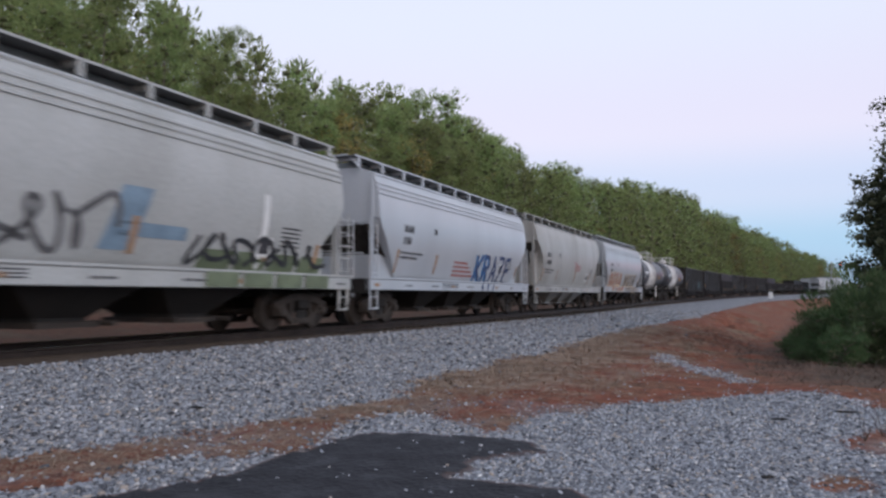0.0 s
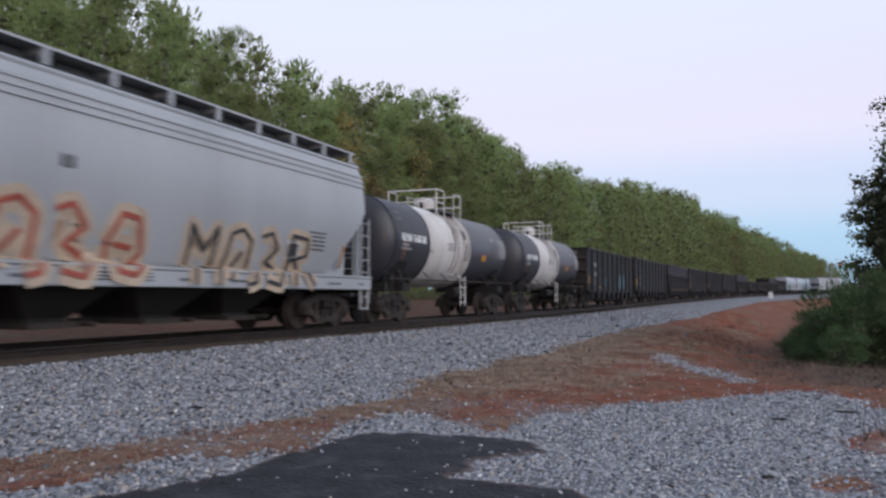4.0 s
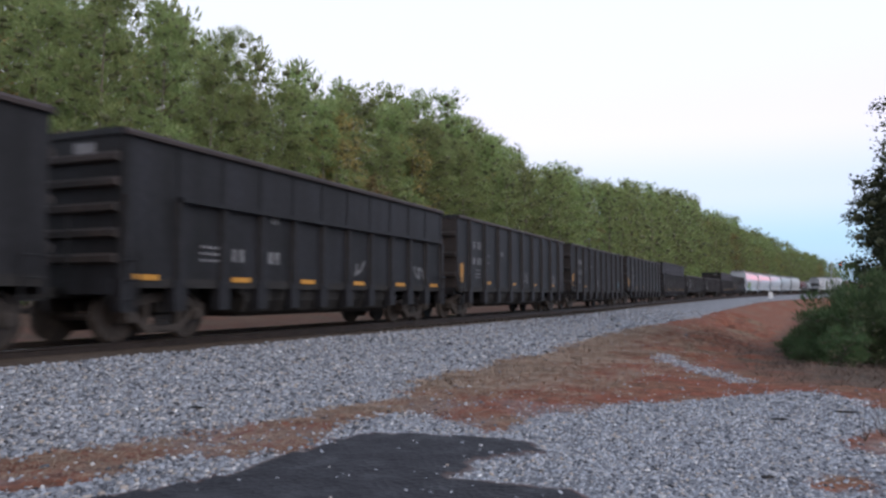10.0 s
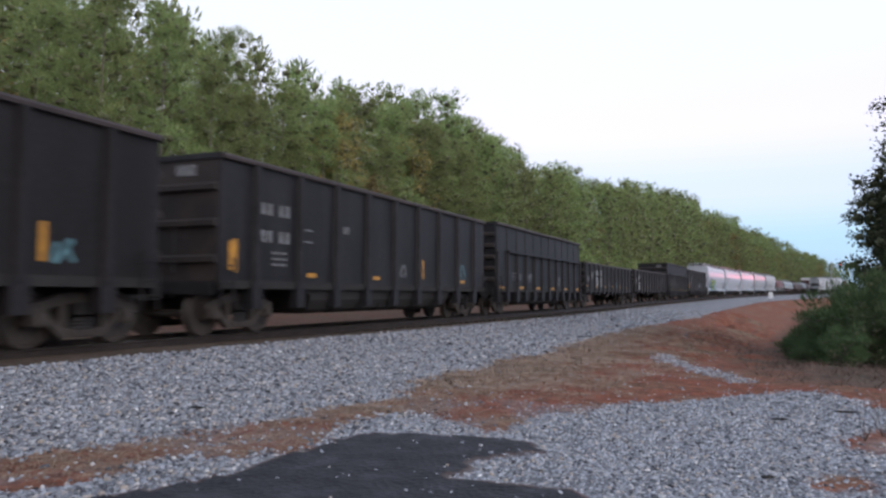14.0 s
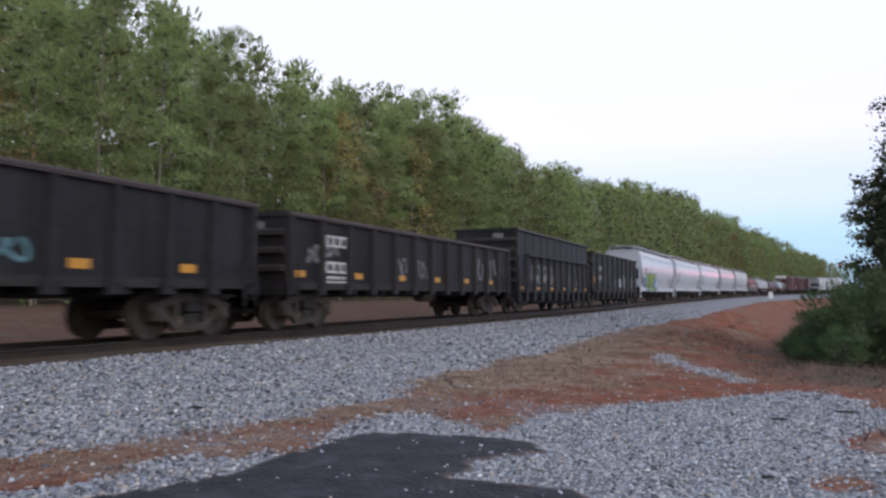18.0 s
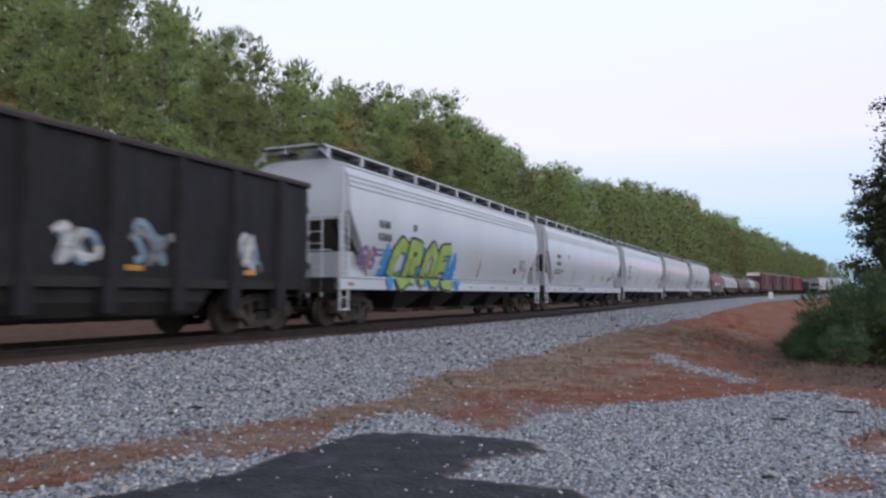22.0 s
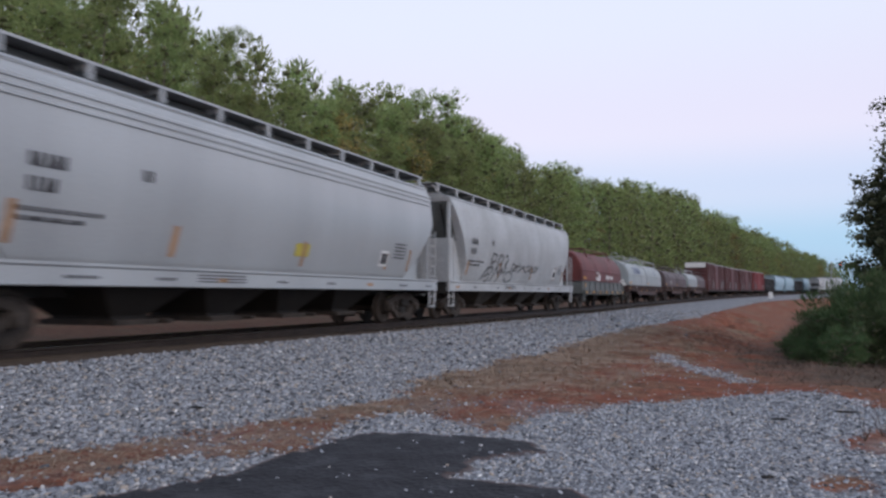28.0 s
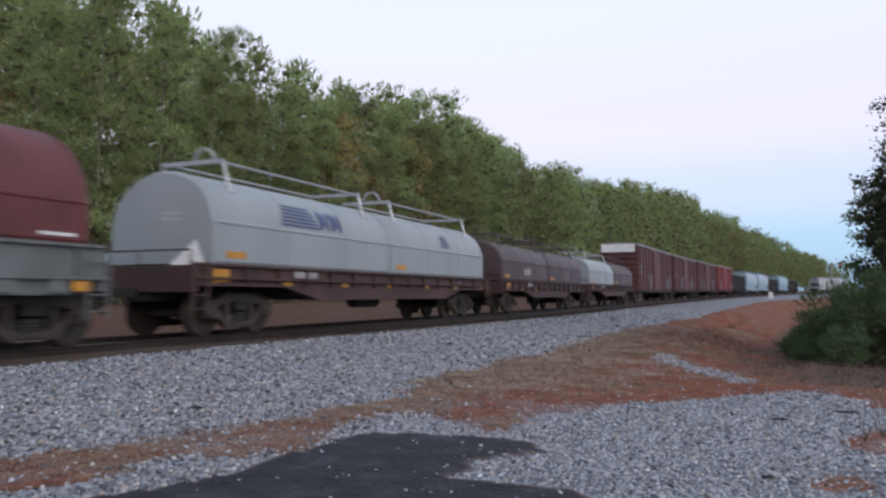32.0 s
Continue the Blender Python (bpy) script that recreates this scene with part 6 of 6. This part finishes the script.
add_car(370.9, 385.7, coil_car, "coil car with an oxide-red steel hood on a grey frame", M["red"], M["frame_grey"], [(-5.9, 5.95)], zb=1.66, high=3.6, web=True, lifts="low", short=1.25, inset=2.2, seed=41)
add_car(385.7, 404.3, coil_car, "coil car with two pale grey hoods on a brown frame", M["hood_white"], M["frame_brown"], [(-7.7, 0.01), (0.05, 8.05)], high=3.42, short=1.0, inset=2.85, seed=42)
add_car(404.3, 420.5, coil_car, "coil car with a dark brown hood", [M["hood_brown"], M["hood_brown"]], M["frame_brown"], [(-7.1, -0.03), (0.03, 7.1)], high=3.2, seed=43)
add_car(420.5, 437.4, coil_car, "coil car with one pale and one dark hood", [M["hood_white"], M["hood_brown"]], M["frame_brown"], [(-7.2, -0.03), (0.03, 7.2)], high=3.2, seed=44)
add_car(437.4, 456.8, boxcar, "oxide-red boxcar with a white upper end panel", M["box_red"], 4.95, True, seed=51)
add_car(456.8, 475.5, boxcar, "dark red boxcar with pale sprayed patches", M["box_red"], 4.9, True, seed=52)
add_car(475.5, 495.0, boxcar, "dark red boxcar with worn paint", M["box_red"], 4.9, True, seed=53)
add_car(495.0, 514.0, boxcar, "brighter red boxcar with a white upper end panel", M["box_red2"], 4.9, True, seed=54)
add_car(514.0, 532.0, gondola_car, "plain black steel gondola far down the train", 3.7, 12, seed=55)
add_car(532.0, 550.0, covered_hopper, M["blue"], "pale blue covered hopper far down the train", 3, seed=56)
add_car(550.0, 568.0, covered_hopper, M["blue"], "pale blue covered hopper far down the train", 3, seed=57)
add_car(568.0, 586.0, gondola_car, "plain black steel gondola far down the train", 3.7, 12, seed=58)
add_car(586.0, 604.0, covered_hopper, M["blue"], "pale blue covered hopper far down the train", 3, seed=59)
add_car(604.0, 622.0, gondola_car, "plain black steel gondola far down the train", 3.7, 12, seed=60)


# ---- sprayed lettering and logos on single cars ----
def decorate():
    c = [x for x, _ in TRAIN]
    hb = lambda car: (car["len"] / 2 - 1.0)
    # first hopper: old outlines, a blue shape, green fill
    e = hb(c[0])
    for i in range(4):
        plate(c[0], "graffiti_fill", M["spray_moss"], lambda z: max(hop_x(z), 1.6 if z < 1.36 else 0), e - 5.2 + 1.15 * i, e - 4.2 + 1.15 * i, 1.0, 1.75, 0.1, "green sprayed fill")
    plate(c[0], "graffiti_fill", M["spray_pale"], hop_x, e - 7.6, e - 6.9, 1.6, 2.7, 0.35, "pale blue sprayed shape")
    plate(c[0], "graffiti_fill", M["spray_pale"], hop_x, e - 7.2, e - 5.6, 1.85, 2.1, 0.0)
    plate(c[0], "paint_drip", M["post"], hop_x, e - 3.35, e - 3.15, 1.4, 3.0, 0.0, "white paint drip")
    rnd = random.Random(77)
    for i in range(5):
        scrawl(c[0], e - 5.5 + 0.95 * i, 1.45, 1.0, 0.62, 0.1, M["spray_black"], lambda z: hop_x(z) + 0.02, rnd, "black sprayed outline")
    for i in range(8):
        scrawl(c[0], -6.6 + 0.85 * i, 1.5 + 0.1 * (i % 2), 0.95, 0.95, 0.11, M["spray_grey"], lambda z: hop_x(z) + 0.01, rnd, "faded dark sprayed outline")
    # second hopper: navy letters and a red flag of lines
    e = hb(c[1])
    tag(c[1], "KRAZE", 1.05, 1.3, 0.66, 1.05, 0.15, M["spray_navy"], hop_x, 0.02, label="navy sprayed letter")
    tag(c[1], "KR", 0.98, 1.28, 0.66, 1.05, 0.2, M["spray_blue"], hop_x, 0.012, label="blue sprayed fill behind the letters")
    for i in range(3):
        plate(c[1], "paint_drip", M["spray_navy"], 1.565, 1.3 + 0.62 * i, 1.44 + 0.62 * i, 1.0, 1.28, 0.12)
    for i in range(4):
        bars(c[1], "red_line", M["red_ink"], hop_x, -1.2, 1.5 + 0.15 * i, 8 - i, 0.075, w=0.24, gap=0.1, label="red stencilled line")
    # third hopper: red lines
    e = hb(c[2])
    for i in range(4):
        bars(c[2], "red_line", M["red_ink"], hop_x, e - 6.3, 2.2 + 0.13 * i, 7 - (i == 3) * 4, 0.07, w=0.18, gap=0.1, label="red stencilled line")
    # fourth hopper: cream letters outlined in red, then in black
    e = hb(c[3])
    tag(c[3], "dabd", -5.0, 1.12, 0.84, 1.15, 0.4, M["spray_cream"], lambda z: max(hop_x(z), 1.6 if z < 1.36 else 0), 0.012, label="cream sprayed letter")
    tag(c[3], "dabd", -5.0, 1.12, 0.84, 1.15, 0.10, M["spray_red"], lambda z: max(hop_x(z), 1.6 if z < 1.36 else 0), 0.03, label="red sprayed outline")
    tag(c[3], "cabR", 0.05, 1.05, 0.9, 1.15, 0.36, M["spray_cream"], lambda z: max(hop_x(z), 1.6 if z < 1.36 else 0), 0.012, label="cream sprayed letter")
    tag(c[3], "cabR", 0.05, 1.05, 0.9, 1.15, 0.09, M["spray_black"], lambda z: max(hop_x(z), 1.6 if z < 1.36 else 0), 0.03, label="black sprayed outline")
    # long hopper: fat green letters on a blue burst
    h = c[17]
    e = hb(h)
    fs = lambda z: max(hop_x(z), 1.6 if z < 1.36 else 0)
    y0 = -6.25
    for k in range(6):
        a = math.pi * (0.1 + 0.8 * k / 5)
        for cx, sg in ((y0 + 0.1, -1), (y0 + 4.5, 1)):
            bm = bmesh.new()
            stroke(bm, [(cx + sg * 0.1, 1.6), (cx + sg * (0.25 + 0.4 * math.sin(a)), 1.65 + 0.7 * math.cos(a))], 0.22, fs, 0.009 + 0.0006 * k)
            part("blue_spike", bm, M["spray_blue"], h, "bright blue sprayed spike")
    for i in range(4):
        plate(h, "blue_fill", M["spray_blue"], fs, y0 + 0.85 + 1.08 * i, y0 + 1.25 + 1.08 * i, 1.1, 2.35, 0.05)
    tag(h, "CROE", y0, 1.15, 0.92, 1.25, 0.5, M["spray_black"], fs, 0.02, 0.15, "black outline of a sprayed letter", "letter_outline")
    tag(h, "CROE", y0 + 0.03, 1.18, 0.88, 1.2, 0.36, M["green"], fs, 0.032, 0.15, "fat yellow-green sprayed letter", step=1.3)
    tag(h, "ab", y0 - 1.7, 1.6, 0.4, 0.55, 0.14, M["spray_purple"], hop_x, 0.015, label="faint purple scrawl")
    # grey hopper: faded black tag
    h = c[21]
    e = hb(h)
    tag(h, "Rab", -4.6, 1.75, 0.62, 0.75, 0.09, M["spray_grey"], hop_x, 0.015, 0.3, "faded black sprayed letter")
    for i in range(5):
        scrawl(h, -1.9 + 0.8 * i, 1.85, 0.75, 0.34, 0.07, M["spray_grey"], lambda z: hop_x(z) + 0.01, rnd, "faded black sprayed scrawl")
    tag(h, "ac", -5.3, 1.36, 0.9, 0.6, 0.08, M["spray_grey"], hop_x, 0.02, 0.5)
    tag(h, "O", -2.6, 1.36, 1.2, 0.5, 0.06, M["spray_grey"], hop_x, 0.02)
    for q, y in ((18, 1.0), (19, -0.5), (20, -2.0)):
        plate(c[q], "label_plate", M["label_yellow"], hop_x, y + 2.5, y + 3.1, 1.75, 2.05, label="small yellow label")
    for q in (18, 19):
        for i in range(6):
            y = -hb(c[q]) + 1.0 + 2 * hb(c[q]) * i / 6
            plate(c[q], "reflector", M["yellow"], 1.562, y, y + 0.4, 1.06, 1.16, label="orange reflector strip")
    # tall gondola: pale scrawled letters under the mid rail
    h = c[15]
    tag(h, "abda", -4.65, 1.4, 0.62, 0.85, 0.11, M["mark_dim"], 1.45, 0.006, label="pale sprayed letter", step=1.58)
    tag(h, "cbA", 2.0, 1.3, 0.45, 0.6, 0.1, M["mark_dim"], 1.45, 0.006, label="pale sprayed letter", step=2.3)
    # low gondola end letters, other gondola scrawls
    for i in range(3):
        scrawl(c[14], 4.2 + 1.0 * i, 1.4, 0.7, 0.85, 0.11, M["mark_dim"], 1.452, rnd, "pale sprayed scrawl")
    for y, w, ht, mt in ((0.55, 0.7, 0.6, "mark"), (0.65, 0.6, 0.5, "spray_pale"), (2.05, 0.9, 0.8, "spray_pale"), (2.2, 0.75, 0.6, "mark_dim"), (5.05, 0.45, 0.8, "mark"), (5.1, 0.4, 0.6, "spray_pale")):
        scrawl(c[16], y, 1.35, w, ht, 0.13, M[mt], 1.452 if mt == "spray_pale" else 1.455, rnd, "pale sprayed scrawl")
    for y, w, word, mt in ((2.4, 0.55, "b", "spray_teal"), (2.5, 0.4, "d", "spray_teal"), (3.85, 0.35, "d", "spray_teal"), (4.8, 0.4, "a", "mark"), (4.85, 0.35, "b", "spray_pale")):
        tag(c[6], word, y, 1.3, w, 0.85, 0.24 if mt == "spray_teal" else 0.14, M[mt], 1.45, 0.006 if word != "d" else 0.009, label="sprayed letter in teal and white")
    # red hood: white mark and lettering bars
    h = c[22]
    fx = lambda z: 1.395
    bars(h, "hood_mark", M["post"], fx, -2.25, 2.14, 7, 0.13, w=0.1, gap=0.7, label="plain white bars in place of a name")
    for i in range(2):
        plate(h, "hood_stripe", M["post"], fx, -2.3, -1.15 - 0.1 * i, 1.74 + 0.13 * i, 1.82 + 0.13 * i, label="white logo stripe")
    tag(h, "a", -1.45, 1.8, 0.45, 0.3, 0.11, M["post"], fx, 0.012, name="hood_arc", label="white logo arc")
    bars(h, "hood_name", M["post"], fx, 0.7, 1.86, 9, 0.24, w=0.15, gap=0.6, label="plain white bars in place of a name")
    bars(h, "hood_line", M["post"], fx, 5.0, 1.76, 5, 0.05, w=0.12, gap=0.1)
    # pale hood: dark stripes and two block shapes
    h = c[23]
    fz = lambda z: 1.35 * math.cos(math.asin(min(1, max(0, (z - 2.34) / (3.42 - 2.34))))) + 0.012
    for i in range(6):
        plate(h, "logo_stripe", M["spray_navy"], fz, -5.4 + 0.04 * i, -3.8 - 0.05 * i, 2.44 + 0.09 * i, 2.49 + 0.09 * i, label="dark logo stripe")
        plate(h, "logo_stripe", M["spray_navy"], fz, 3.9 + 0.02 * i, 4.65 - 0.02 * i, 2.48 + 0.07 * i, 2.515 + 0.07 * i, label="dark logo stripe")
    for y in (-3.75, -3.17):
        plate(h, "logo_block", M["spray_navy"], fz, y, y + 0.14, 2.46, 2.92, 0.0, "dark block of a logo")
        plate(h, "logo_block", M["spray_navy"], fz, y + 0.16, y + 0.34, 2.56, 2.86, -0.1, "dark block of a logo")
        plate(h, "logo_block", M["spray_navy"], fz, y + 0.36, y + 0.48, 2.46, 2.92, 0.0, "dark block of a logo")
    bm = bmesh.new()
    rings(bm, [[(1.25, -7.82 + d, 1.45), (0.35, -7.82 + d, 1.45), (0.95, -7.76 + d, 1.95)] for d in (0.0, 0.02)])
    part("torn_sheet", bm, M["post"], h, "torn white sheet hanging at the hood's end")
    for k in (24, 25):
        bars(c[k], "hood_stencil", M["mark"], 1.396, -4.0, 1.75, 4, 0.3, label="plain pale bars on the hood")
        bars(c[k], "hood_stencil", M["mark_dim"], 1.396, 3.4, 1.75, 3, 0.3)


decorate()
parked = covered_hopper(17.0, M["hop_dull"], "grey covered hopper standing on the siding", 3, seed=70)
parked.matrix_basis = pose(48.3, 258.0, SIDING_Z, 0, 0, -34)
tagged(parked, group="cars on the siding")


def motions():
    for car, u in TRAIN:
        walk(car, [(t, on_line(run(u, t))) for t in (1.6 * i for i in range(21))])
        # the wheels roll while the car is near
        times = [0.0] + [t for t in (0.05 * i for i in range(641)) if -6 < run(u, t) < 60] + [32.0]
        if len(times) < 6:
            continue
        for w, dy in WHEELSETS[car.name]:
            rows = []
            for t in times:
                tt = min(max(t, times[1]), times[-2])
                rows.append((t, pose(0, dy, 0.457, math.degrees((run(u, tt) - u) / -0.457) % 360 * 1.0)))
            walk(w, rows)


motions()
